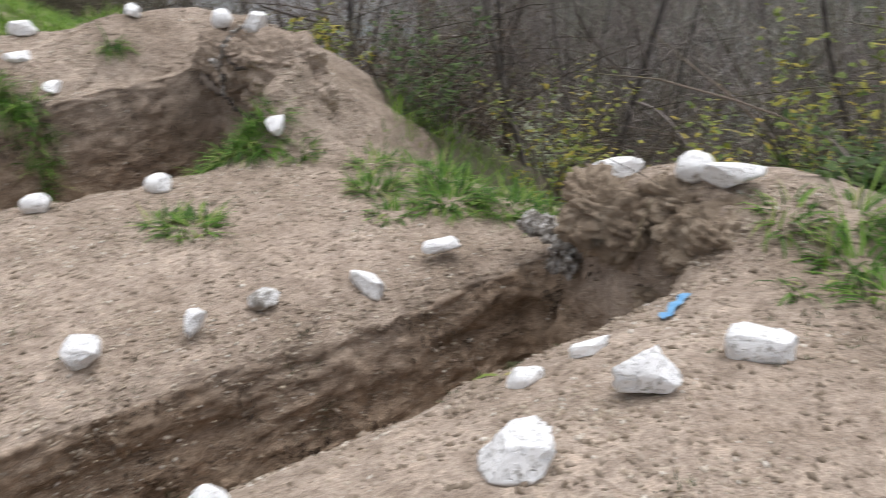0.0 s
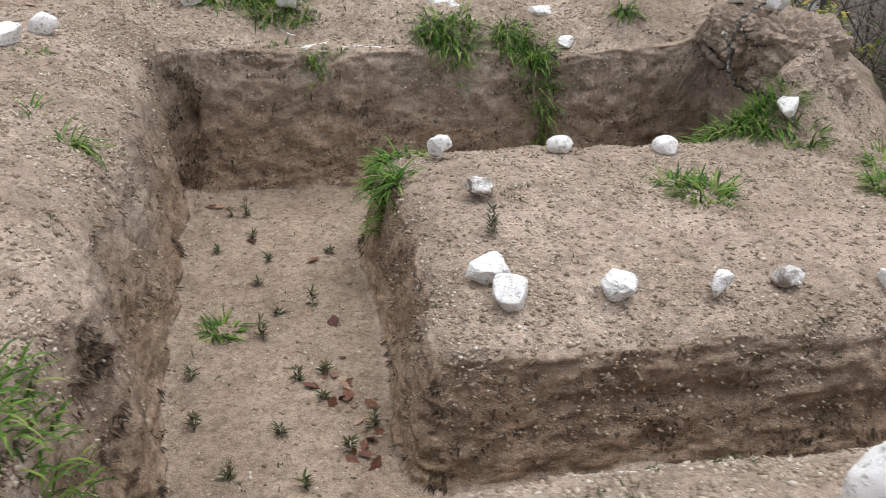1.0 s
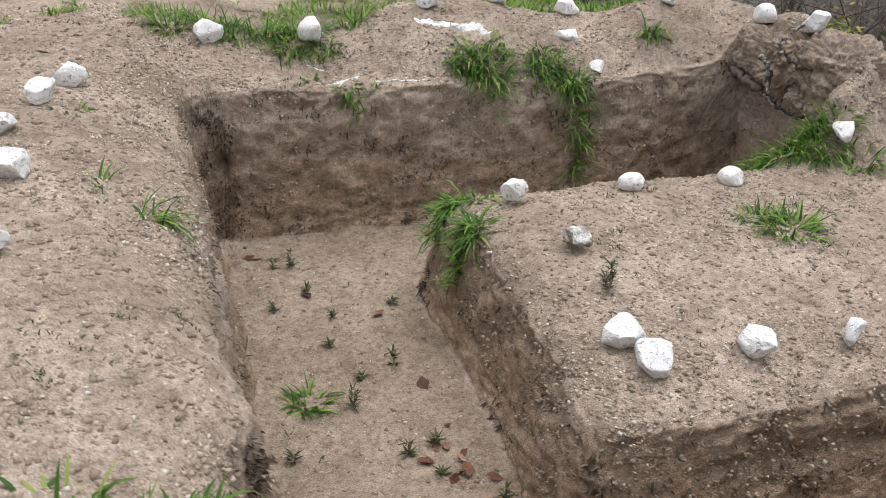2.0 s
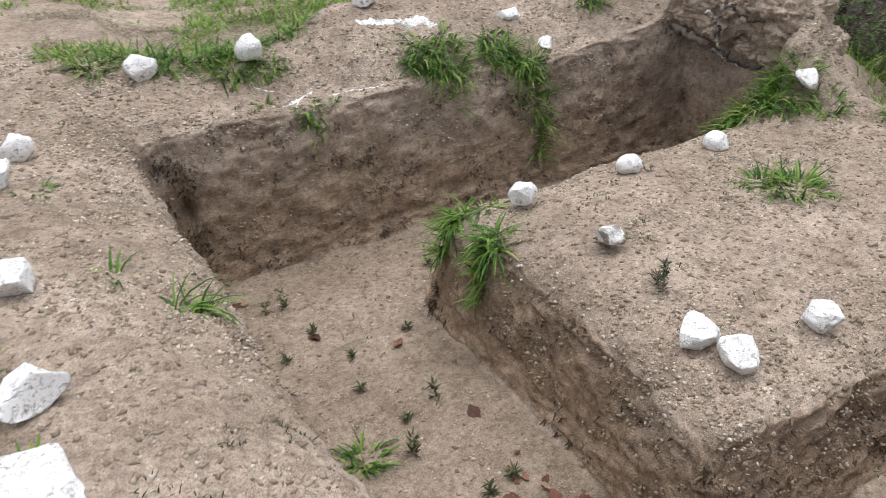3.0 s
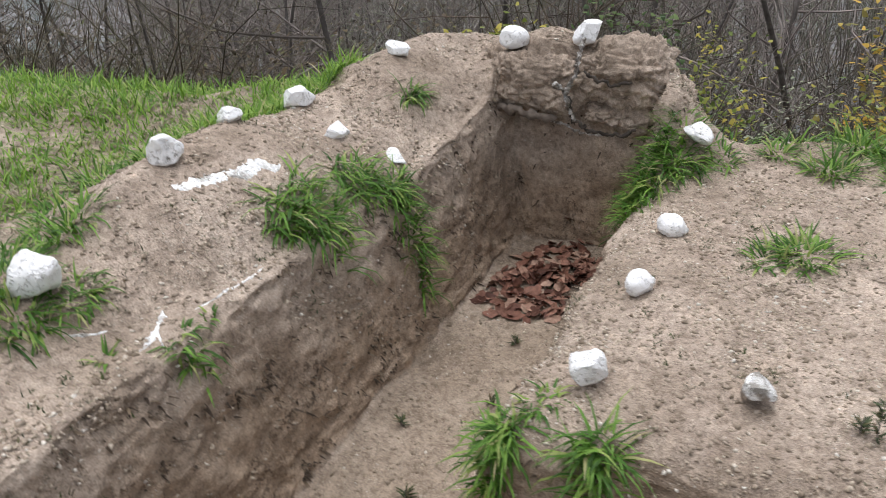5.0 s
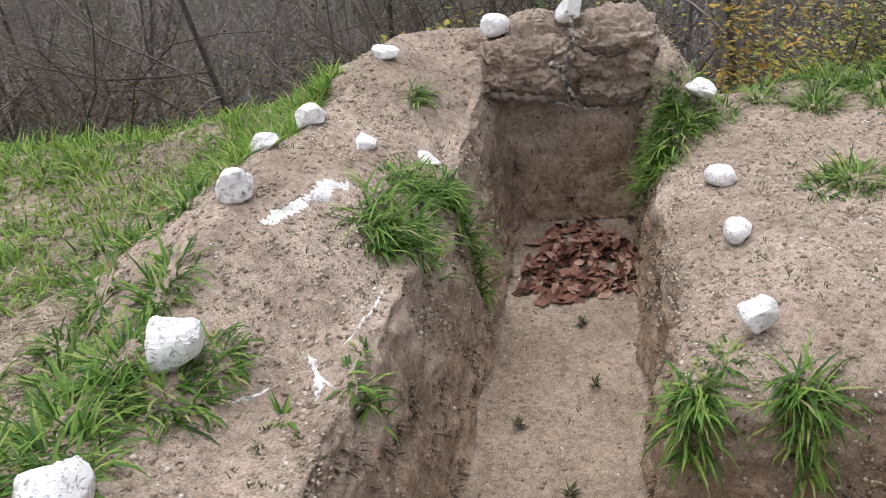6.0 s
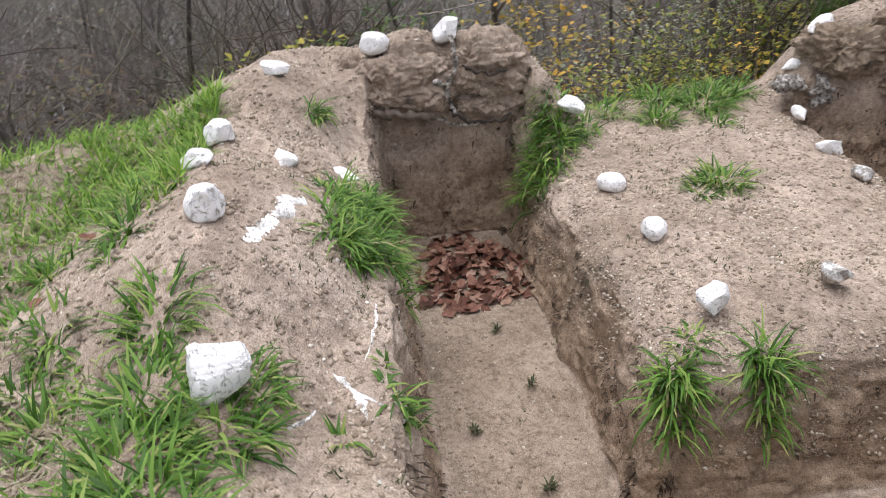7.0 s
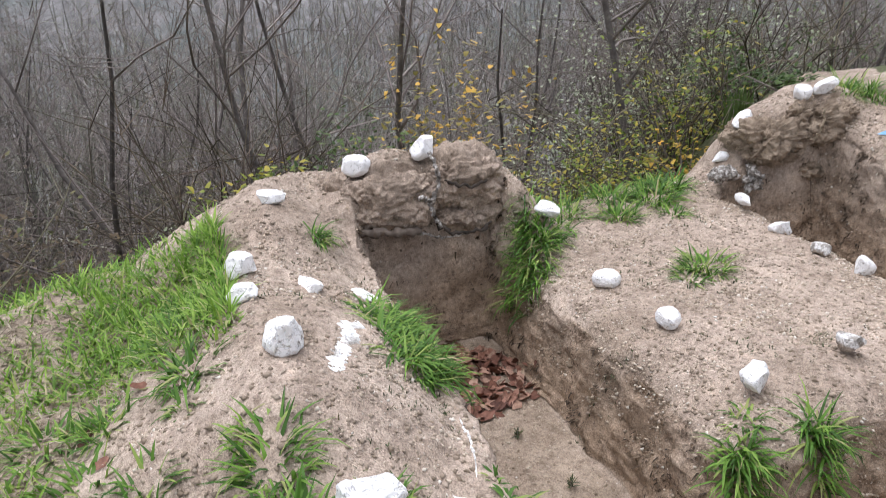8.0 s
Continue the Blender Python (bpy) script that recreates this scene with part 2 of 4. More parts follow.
# lighter and greyer than BRUSH: haze put into the stem colour
FARTWIG = island("haze_pale_stems", ((0.0, (0.13, 0.125, 0.122)), (0.5, (0.26, 0.248, 0.242)), (1.0, (0.4, 0.39, 0.385))), 0.95, 0, 0.16)
BARK = simple("bark", ((0.3, (0.07, 0.061, 0.055)), (0.7, (0.17, 0.153, 0.14))), 9, 0.9, 0.6, 0.02, 0.35)
TWIG = simple("twigs", ((0.3, (0.14, 0.118, 0.105)), (0.7, (0.31, 0.27, 0.245))), 2, 0.9, 0.2, 0.01, 0.3)
LEAF = object_random("dead_leaves", ((0.0, (0.09, 0.042, 0.03)), (0.4, (0.19, 0.088, 0.06)), (0.75, (0.29, 0.155, 0.11)), (1.0, (0.4, 0.27, 0.2))), 0.65)
LOG = simple("weathered_wood", ((0.3, (0.09, 0.07, 0.055)), (0.7, (0.24, 0.2, 0.165))), 18, 0.85, 0.7, 0.01)


# ---- the lie of the land ----
def sstep(a, b, x):
    t = np.clip((x - a) / (b - a), 0, 1)
    return t * t * (3 - 2 * t)


TABLE = np.random.RandomState(7).rand(64, 64, 64)


def vnoise(x, y, z=0.0):
    """Smooth random field, -1 to 1, one cell a unit."""
    x, y, z = np.broadcast_arrays(np.asarray(x, float), np.asarray(y, float), np.asarray(z, float))
    fx, fy, fz = np.floor(x), np.floor(y), np.floor(z)
    ix, iy, iz = fx.astype(int), fy.astype(int), fz.astype(int)
    tx, ty, tz = x - fx, y - fy, z - fz
    tx, ty, tz = tx * tx * (3 - 2 * tx), ty * ty * (3 - 2 * ty), tz * tz * (3 - 2 * tz)
    r = 0
    for a, wa in ((0, 1 - tx), (1, tx)):
        for b, wb in ((0, 1 - ty), (1, ty)):
            for c, wc in ((0, 1 - tz), (1, tz)):
                r = r + wa * wb * wc * TABLE[(ix + a) & 63, (iy + b) & 63, (iz + c) & 63]
    return 2 * r - 1


def fractal(x, y, z, size, octaves=4):
    r, amp = 0, 1.0
    for k in range(octaves):
        f = 2 ** k / size
        r = r + amp * vnoise(x * f + 13.1 * k, y * f + 7.7 * k, z * f + 3.3 * k)
        amp *= 0.5
    return r


def box_dist(x, y, x0, x1, y0, y1):
    dx, dy = np.maximum(x0 - x, x - x1), np.maximum(y0 - y, y - y1)
    return np.hypot(np.maximum(dx, 0), np.maximum(dy, 0)) + np.minimum(np.maximum(dx, dy), 0)


def worn_union(a, b, k):
    h = np.clip(0.5 + 0.5 * (b - a) / k, 0, 1)
    return b + (a - b) * h - k * h * (1 - h)


def trench_dist(x, y):
    """Metres from the foot of the nearest trench wall, negative on the trench floor."""
    wob = 0.03 * vnoise(x * 2.7, y * 2.7) + 0.015 * vnoise(x * 8, y * 8, 5)
    a = box_dist(x, y, -1.49, 2.16, 0.42, 1.13)
    skew = 0.03 * (1.1 - y) + 0.05 * sstep(-0.5, -1.6, y)
    b = box_dist(x - skew * sstep(-0.9, -1.4, x), y, -1.49, -0.4, -2.5, 1.13)
    c = box_dist(x, y, -1.4, 2.54, -2.5, -1.8)
    # smooth union, so that inner corners are worn round
    d = worn_union(a, worn_union(b, c, 0.16), 0.05)
    return d + wob


def land(x, y):
    d = trench_dist(x, y)
    o = np.maximum(d, 0)
    block = 0.4 + 0.265 * (1 - np.exp(-o / (0.15 + 0.09 * sstep(-0.9, -1.5, y)))) + 0.05 * np.exp(-(x / 0.7) ** 2 - ((y + 0.35) / 0.6) ** 2) + 0.015 * vnoise(x * 1.3, y * 1.3, 2)
    block = block + 0.27 * np.exp(-((x - 2.2) / 0.3) ** 2 - ((y - 0.25) / 0.26) ** 2) + 0.05 * np.exp(-((x - 2.2) / 0.3) ** 2 - ((y + 1.5) / 0.2) ** 2)
    west = 0.76 + 0.48 * (1 - np.exp(-o / 0.4))
    rise = 0.45 + 0.18 * sstep(-0.55, -0.1, x) - 0.12 * sstep(0.5, 1.0, x) + 0.18 * sstep(1.3, 1.8, x)
    north = 0.52 + (rise + 0.15) * (1 - np.exp(-(o / 0.36) ** 1.1))
    north = north + 0.1 * sstep(-0.9, -1.5, x) * sstep(1.3, 1.7, y) + 0.04 * np.exp(-((x + 0.4) / 0.6) ** 2 - ((y - 1.9) / 0.25) ** 2)
    crest = 2.02 - 0.2 * sstep(1.2, 1.9, x)
    north = north - np.maximum(y - crest, 0) * 0.6
    north = np.maximum(north, 0.9 + 0.05 * vnoise(x, y) + 0.25 * sstep(-0.6, -2.2, x))
    south = 0.74 + 0.48 * (1 - np.exp(-o / 0.38))
    total, weight = 0, 0
    for g, r in ((block, (-0.34, 90, -1.8, 0.41)), (west, (-90, -1.5, -90, 90)), (north, (-90, 90, 1.14, 90)), (south, (-90, 90, -90, -2.5)),
                 (block + 0.45, (2.16, 90, 0.41, 1.14))):
        w = np.exp(-np.maximum(box_dist(x, y, *r), 0) / 0.1) + 1e-9
        total, weight = total + w * g, weight + w
    g = total / weight
    # mounds at the ends of the two trenches
    m1 = np.exp(-((x - 2.3) / 0.22) ** 4 - ((y - 0.8) / 0.62) ** 4)
    g = g + (1.29 + 0.05 * vnoise(x * 4, y * 4, 3) - g) * m1
    m2 = np.exp(-((x - 2.92) / 0.4) ** 4 - ((y + 2.4) / 0.6) ** 4)
    g = g + (1.14 - 0.22 * (y + 1.95) - g) * m2
    g = g + 0.012 * fractal(x, y, 0, 0.3, 4)
    # the hill falls away beyond the mounds
    edge = 2.72 - 0.24 * sstep(-0.6, 0.0, y) - 0.35 * sstep(1.4, 2.0, y) - 0.5 * sstep(2.4, 3.4, y) - 0.5 * sstep(3.4, 6, y) + 0.75 * sstep(-2.2, -3.4, y) + 0.25 * sstep(-0.4, -1.6, y) + 0.1 * vnoise(x * 0.9, y * 0.9, 9)
    far = np.maximum(x - edge, 0)
    g = g - 0.68 * (np.sqrt(far * far + 0.02) - 0.14)
    g = np.maximum(g, -9 + 0.6 * vnoise(x * 0.1, y * 0.1, 4)) + 0.42 * np.maximum(x - 45, 0) * sstep(45, 70, x)
    wide = 0.13 + 0.03 * sstep(0.3, -0.5, y) + 0.065 * sstep(0.95, 1.15, y) * sstep(-1.4, -0.9, x)
    wall = 0.85 * sstep(-0.01, wide, d) + 0.15 * sstep(-0.06, 0.24, d)
    z = g * wall + (0.014 * fractal(x, y, 0, 0.3, 4)) * (1 - wall)
    return z, d


def lines(lo, hi, feet, far):
    """Grid lines: close together at the walls' feet, 2.4 cm apart round the trenches, then ever wider to the horizon."""
    out, x = [], lo
    while x < hi:
        out.append(x)
        near = min(abs(x - f) for f in feet)
        x += 0.0042 if near < 0.12 else 0.024
    step = 0.03
    a, b = [out[0]], [out[-1]]
    while b[-1] < far:
        step *= 1.06
        a.append(a[-1] - step)
        b.append(b[-1] + step)
    return np.array(a[:0:-1] + out + b[1:])


def mesh_object(name, verts, faces, mats, parent=None, smooth=True, indices=None):
    me = bpy.data.meshes.new(name)
    me.from_pydata(verts if isinstance(verts, list) else verts.tolist(), [], faces if isinstance(faces, list) else faces.tolist())
    for m in mats:
        me.materials.append(m)
    if indices is not None:
        me.polygons.foreach_set("material_index", indices)
    if smooth:
        me.polygons.foreach_set("use_smooth", [True] * len(me.polygons))
    me.update()
    ob = new(name, me)
    if parent:
        ob.parent = parent
    return ob


gx = lines(-3.3, 3.5, (-1.46, -0.36, 2.25, 2.62), 420)
gy = lines(-4.0, 2.9, (1.25, 0.35, -1.73, -2.57), 420)
X, Y = np.meshgrid(gx, gy)
Z, D = land(X, Y)
# roughen along the normal, so that the walls bulge and crumble too
zy, zx = np.gradient(Z, gy, gx)
ln = np.sqrt(1 + zx ** 2 + zy ** 2)
nearby = (X > -3.4) & (X < 3.6) & (Y > -4.2) & (Y < 3.2)
steep = sstep(0.75, 0.35, 1 / ln) * sstep(0.4, 0.25, D) * sstep(-0.1, -0.02, D)
r = 0.010 * fractal(X, Y, Z, 0.1, 4) * nearby
r = r + steep * (0.02 * fractal(X, Y, Z * 1.6, 0.16, 3) - 0.012 * sstep(0.35, 0.6, fractal(X, Y, Z * 2.5, 0.07, 2)))
# a layer washed out under the block's front rim, and a burrow in the corner
r = r - steep * 0.05 * np.exp(-((Z - 0.3) / 0.05) ** 2) * sstep(-1.6, -1.7, Y) * sstep(-1.9, -1.82, Y) * np.clip(0.2 + 1.3 * vnoise(X * 2.3, Y * 2.3, 31), 0, 1) * (X > -0.3)
r = r - 0.17 * np.exp(-((X + 1.43) / 0.055) ** 2 - ((Y - 1.2) / 0.06) ** 2 - ((Z - 0.5) / 0.06) ** 2)
r = r + steep * 0.014 * fractal(X * 0.6, Y * 0.6, Z * 2.2, 0.05, 3) - steep * 0.008 * np.clip(fractal(X * 0.5, Y * 0.5, Z * 1.8, 0.12, 3) - 0.25, 0, 0.6)
V = np.stack([X - r * zx / ln, Y - r * zy / ln, Z + r / ln], -1).reshape(-1, 3)
nx, ny = len(gx), len(gy)
q = (np.arange(ny - 1)[:, None] * nx + np.arange(nx - 1)).reshape(-1)
F = np.stack([q, q + 1, q + nx + 1, q + nx], -1)
xm = X.reshape(-1)[F].mean(1)
ym = Y.reshape(-1)[F].mean(1)
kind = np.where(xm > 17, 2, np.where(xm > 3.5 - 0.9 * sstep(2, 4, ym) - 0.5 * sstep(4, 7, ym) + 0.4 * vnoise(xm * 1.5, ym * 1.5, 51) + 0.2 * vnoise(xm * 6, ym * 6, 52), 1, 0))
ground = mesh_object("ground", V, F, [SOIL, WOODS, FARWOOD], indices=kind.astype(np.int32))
tagged(ground, "bare sandy earth with two dug trenches on a hilltop", "ground", kind="structure")
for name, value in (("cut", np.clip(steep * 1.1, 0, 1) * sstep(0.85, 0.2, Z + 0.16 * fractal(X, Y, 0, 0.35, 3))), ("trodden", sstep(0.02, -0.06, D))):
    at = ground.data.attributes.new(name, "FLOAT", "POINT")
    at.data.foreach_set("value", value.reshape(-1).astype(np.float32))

from mathutils.bvhtree import BVHTree
keep = nearby.reshape(-1)[F].all(1)
tree_bvh = BVHTree.FromPolygons(V.tolist(), F[keep].tolist())


def height(x, y):
    hit = tree_bvh.ray_cast(Vector((x, y, 6)), Vector((0, 0, -1)))
    if hit[0] is None:
        return float(land(np.array(x), np.array(y))[0]), Vector((0, 0, 1))
    return hit[0].z, hit[1]


def tube(verts, faces, pts, radii, sides):
    base = len(verts)
    up = Vector((0.31, 0.17, 0.93))
    for k, (p, rad) in enumerate(zip(pts, radii)):
        way = (pts[min(k + 1, len(pts) - 1)] - pts[max(k - 1, 0)]).normalized()
        a = way.cross(up).normalized()
        b = way.cross(a)
        for s in range(sides):
            w = 2 * math.pi * s / sides
            verts.append(tuple(p + (a * math.cos(w) + b * math.sin(w)) * rad))
        if k:
            for s in range(sides):
                i, j = base + (k - 1) * sides, base + k * sides
                faces.append((i + s, i + (s + 1) % sides, j + (s + 1) % sides, j + s))


HG = Z + r / ln


def heights(x, y):
    """Ground height at many places at once."""
    i, j = np.clip(np.searchsorted(gx, x) - 1, 0, nx - 2), np.clip(np.searchsorted(gy, y) - 1, 0, ny - 2)
    u, v = (x - gx[i]) / (gx[i + 1] - gx[i]), (y - gy[j]) / (gy[j + 1] - gy[j])
    return (HG[j, i] * (1 - u) + HG[j, i + 1] * u) * (1 - v) + (HG[j + 1, i] * (1 - u) + HG[j + 1, i + 1] * u) * v


# ---- whitewashed stones ----
def stone(x, y, w, d, h, turn=0, seed=0, look_="", sink=0.18, mat=WHITE, z=None):
    """A field stone: a block or a lump with flat broken faces, pitted, and bare underneath."""
    rnd = random.Random(seed)
    bm = bmesh.new()
    bmesh.ops.create_icosphere(bm, subdivisions=4, radius=0.5)
    round_ = "round" in look_ or "egg" in look_ or "smooth" in look_
    boxy = any(k in look_ for k in ("squarish", "block", "grooved", "flat"))
    power = 0.92 if round_ else 0.32 if "block" in look_ else 0.5 if boxy else 0.72
    planes = []
    for k in range(6 if round_ else 4 if "block" in look_ else 8 if boxy else 11):
        n = Vector((rnd.gauss(0, 1), rnd.gauss(0, 1), rnd.gauss(0, 1))).normalized()
        planes.append((n, rnd.uniform(0.38, 0.46) if round_ else rnd.uniform(0.34, 0.46) if boxy else rnd.uniform(0.25, 0.43)))
    skew = (rnd.uniform(-0.22, 0.22), rnd.uniform(-0.22, 0.22), rnd.uniform(-0.18, 0.18))
    if "pointed" in look_:
        skew = (-0.55, -0.45, 0.1)
    off = Vector((rnd.uniform(0, 50), rnd.uniform(0, 50), 0))
    bare = []
    half = 0.26 if "half" in look_ else 0.0
    for v in bm.verts:
        c = v.co * 2
        c = Vector([math.copysign(abs(a) ** power, a) for a in c]) * (0.5 if round_ else 0.47)
        for n, k in planes:
            e = c.dot(n) - k
            if e > 0:
                c -= n * e
        c = Vector((c.x * (1 + skew[0] * c.y * 2), c.y * (1 + skew[1] * c.x * 2), c.z * (1 + skew[2] * c.x * 2)))
        if "pointed" in look_:
            c.y *= 1 - 0.5 * (c.x + 0.4)
        if "bone" in look_:
            c.y *= 0.65 + 1.7 * c.x * c.x + 0.5 * max(0, c.x)
        if "grooved" in look_ and c.z > 0:
            c.z -= 0.1 * math.exp(-((c.x - 0.04 - 0.1 * c.y) / 0.035) ** 2)
        p = c * 3 + off
        rough = 1.5 if "pitted" in look_ or "large" in look_ else 1.0
        c *= 1 + 0.1 * noise.noise(p * 0.8) + rough * (0.03 * noise.noise(p * 2.6) + 0.045 * noise.noise(p * 5.5) + 0.03 * noise.noise(p * 12) - 0.06 * max(0, noise.noise(p * 4.2 + off) - 0.3))
        edge = c.z + 0.34 - half + (0.12 + half) * noise.noise(p * 1.5)
        bare.append(min(1.0, max(0.0, 0.5 - edge * 14)))
        v.co = Vector((c.x * w, c.y * d, c.z * h)) * 1.12
    me = bpy.data.meshes.new("white_stone")
    bm.to_mesh(me)
    bm.free()
    me.materials.append(mat)
    at = me.attributes.new("bare", "FLOAT", "POINT")
    at.data.foreach_set("value", bare)
    for p in me.polygons:
        p.use_smooth = True
    ob = new("white_stone", me)
    gz, n = height(x, y)
    flat_on = 0.8 if n.z > 0.85 and z is None else 0.35
    tilt = Vector((0, 0, 1)).rotation_difference(Vector((0, 0, 1)).lerp(n, flat_on).normalized()).to_matrix().to_4x4()
    at_ = Vector((x, y, z)) if z else Vector((x, y, gz)) + n * h * (0.5 - sink)
    ob.matrix_world = Matrix.Translation(at_) @ tilt @ pose(0, 0, 0, 0, 0, turn)
    return ob


# x, y, width, depth, height, turn, what sets it apart
STONES = [
    (0.06, 1.945, 0.15, 0.14, 0.13, 20, "large pitted", 1.3), (0.60, 2.05, 0.16, 0.13, 0.11, 50, "angular", 1.25), (1.14, 2.03, 0.18, 0.13, 0.11, 10, "flat-topped", 1.17),
    (1.84, 1.78, 0.2, 0.11, 0.095, 80, "long", 1.272), (2.275, 1.235, 0.17, 0.13, 0.12, 95, "rounded", 1.27), (2.33, 0.785, 0.17, 0.13, 0.15, 100, "angular", 1.33),
    (-0.76, 1.823, 0.155, 0.125, 0.145, -75, "grooved block-shaped", 1.135), (-1.44, 1.8, 0.22, 0.17, 0.16, 60, "large pitted"), (-2.16, 0.97, 0.16, 0.13, 0.13, 0, "blunt"),
    (-2.25, 0.63, 0.16, 0.14, 0.12, 70, "pitted"), (-2.38, 0.22, 0.15, 0.13, 0.1, 20, "small"), (-2.28, -0.29, 0.18, 0.16, 0.14, 30, "blunt"),
    (-2.28, -0.96, 0.18, 0.16, 0.15, 10, "pointed"), (-2.3, -1.38, 0.17, 0.26, 0.11, 8, "long block-shaped"),
    (0.013, 0.005, 0.15, 0.13, 0.13, 30, "angular", 0.745), (0.696, 0.0, 0.13, 0.11, 0.1, 0, "small round", 0.716), (1.33, 0.01, 0.15, 0.13, 0.1, 40, "smooth rounded"),
    (2.072, 0.063, 0.17, 0.11, 0.1, 60, "long", 0.885), (0.103, -0.574, 0.14, 0.11, 0.1, 0, "half-painted", 0.757), (0.014, -1.245, 0.18, 0.14, 0.09, 35, "flat angular"),
    (0.066, -1.4, 0.14, 0.13, 0.1, 70, "squarish"), (0.515, -1.395, 0.15, 0.13, 0.1, -30, "squarish"), (0.97, -1.42, 0.09, 0.1, 0.12, 0, "pointed"),
    (1.29, -1.41, 0.12, 0.12, 0.09, 30, "half-painted"), (1.768, -1.492, 0.12, 0.18, 0.1, 15, "long"), (2.16, -1.507, 0.2, 0.1, 0.08, -20, "bone-shaped", 0.704),
    (2.83, -1.95, 0.25, 0.15, 0.11, -60, "long pitted", 1.1), (2.775, -2.415, 0.14, 0.13, 0.12, 0, "rounded", 1.285), (2.755, -2.59, 0.25, 0.15, 0.13, -70, "large", 1.318),
    (1.98, -3.31, 0.2, 0.14, 0.1, -50, "flat"), (1.6, -3.22, 0.23, 0.16, 0.15, -30, "large pitted"), (1.11, -3.25, 0.2, 0.17, 0.11, 10, "large angular"),
    (0.39, -3.13, 0.135, 0.13, 0.21, 0, "egg-shaped"), (1.03, 1.722, 0.17, 0.1, 0.06, 10, "sunken flat"), (1.16, 1.46, 0.14, 0.1, 0.06, 40, "sunken grey"),
    (1.45, -2.9, 0.12, 0.09, 0.06, 20, "sunken flat"), (1.72, -2.92, 0.2, 0.08, 0.06, 15, "sunken long"), (2.9, -1.82, 0.14, 0.09, 0.08, 40, "sunken grey"),
]
for k, (x, y, w, d, h, turn, look_, *z) in enumerate(STONES):
    s = stone(x, y, w, d, h, turn, 100 + k, look_, 0.4 if "sunken" in look_ else 0.15, HALF if "half-painted" in look_ else WHITE, *z)
    tagged(s, look_ + " whitewashed stone lying on the earth bank", "stone", "edge stones")


# ---- earth-filled bags that shore up the ends of the trenches ----
def bag(x, y, z, w, d, h, turn, seed, label, mat=None, rough=1.5):
    rnd = random.Random(seed)
    bm = bmesh.new()
    bmesh.ops.create_icosphere(bm, subdivisions=6, radius=1.0)
    off = Vector((seed * 3.7, seed * 1.3, 0))
    for v in bm.verts:
        c = v.co
        c = Vector([math.copysign(abs(a) ** e, a) for a, e in zip(c, (0.62, 0.62, 0.75))])
        p = Vector((c.x * w, c.y * d, c.z * h)) * 0.5
        n = 0.05 * noise.noise(p * 6 + off) + 0.024 * noise.noise(p * 15 + off) + 0.022 * noise.noise(p * 38 + off) + 0.012 * noise.noise(p * 85 + off)
        flat_p = Vector((p.x, p.y, p.z * 2.4))
        fold = -0.016 * max(0, 1 - 5 * abs(noise.noise(flat_p * 4 + off * 2))) - 0.03 * max(0, noise.noise(p * 13 + off * 2))
        v.co = p + v.co * (n + fold) * rough
    me = bpy.data.meshes.new("sandbag")
    bm.to_mesh(me)
    bm.free()
    me.materials.append(mat or SOIL)
    for p in me.polygons:
        p.use_smooth = True
    ob = new("sandbag", me)
    ob.matrix_world = pose(x, y, z, 0, 0, turn)
    return tagged(ob, label, "sandbag", "trench end bags")


bag(2.36, 0.54, 1.1, 0.5, 0.52, 0.38, -4, 1, "rounded lump of weathered earth-filled sandbag on the mound", None, 1.2)
bag(2.33, 1.05, 1.03, 0.5, 0.6, 0.36, 4, 2, "long lump of weathered earth-filled sandbag on the mound", None, 1.1)
bag(2.4, 0.42, 0.92, 0.5, 0.46, 0.3, 0, 4, "sunken lower earth-filled sandbag in the mound", None, 1.0)
bag(2.29, 0.63, 0.88, 0.34, 0.26, 0.14, -6, 9, "small flattened earth-filled sandbag in the trench end", None, 0.8)
bag(2.42, 1.26, 1.0, 0.42, 0.46, 0.36, -12, 3, "slumped earth-filled sandbag at the bank's end", None, 1.2)
bag(2.77, -2.12, 0.95, 0.52, 0.6, 0.34, 8, 5, "crumbling earth-filled sandbag at the trench end", BAG, 1.5)
bag(2.79, -2.62, 1.05, 0.54, 0.46, 0.34, -10, 6, "rounded earth-filled sandbag at the trench end", BAG, 1.2)
bag(2.86, -2.38, 1.08, 0.46, 0.34, 0.3, 0, 10, "earth-filled sandbag set back in the trench end", BAG, 1.4)
bag(2.79, -2.5, 0.7, 0.42, 0.5, 0.16, 5, 7, "slumped earth-filled sandbag low in the trench end", BAG, 1.3)
bag(2.59, -1.9, 0.7, 0.15, 0.14, 0.2, 30, 8, "grey torn sandbag scrap hanging at the rim", GREYBAG)
bag(2.66, -1.66, 0.73, 0.14, 0.2, 0.09, 10, 11, "grey-white torn sacking heaped on the rim", GREYBAG, 1.0)


def cord(points, rad, mat, name, label, category):
    rnd = random.Random(len(points) * 7 + int(rad * 1e4))
    pts = [Vector(p) for p in points]
    fine = []
    for a, b in zip(pts, pts[1:]):
        for k in range(6):
            p = a.lerp(b, k / 6)
            fine.append(p + Vector((rnd.gauss(0, 1), rnd.gauss(0, 1), rnd.gauss(0, 1))) * min(rad * 0.6, 0.007))
    fine.append(pts[-1])
    vs, fs = [], []
    tube(vs, fs, fine, [rad * rnd.uniform(0.45, 1.35) for _ in fine], 6)
    return tagged(mesh_object(name, vs, fs, [mat]), label, category)


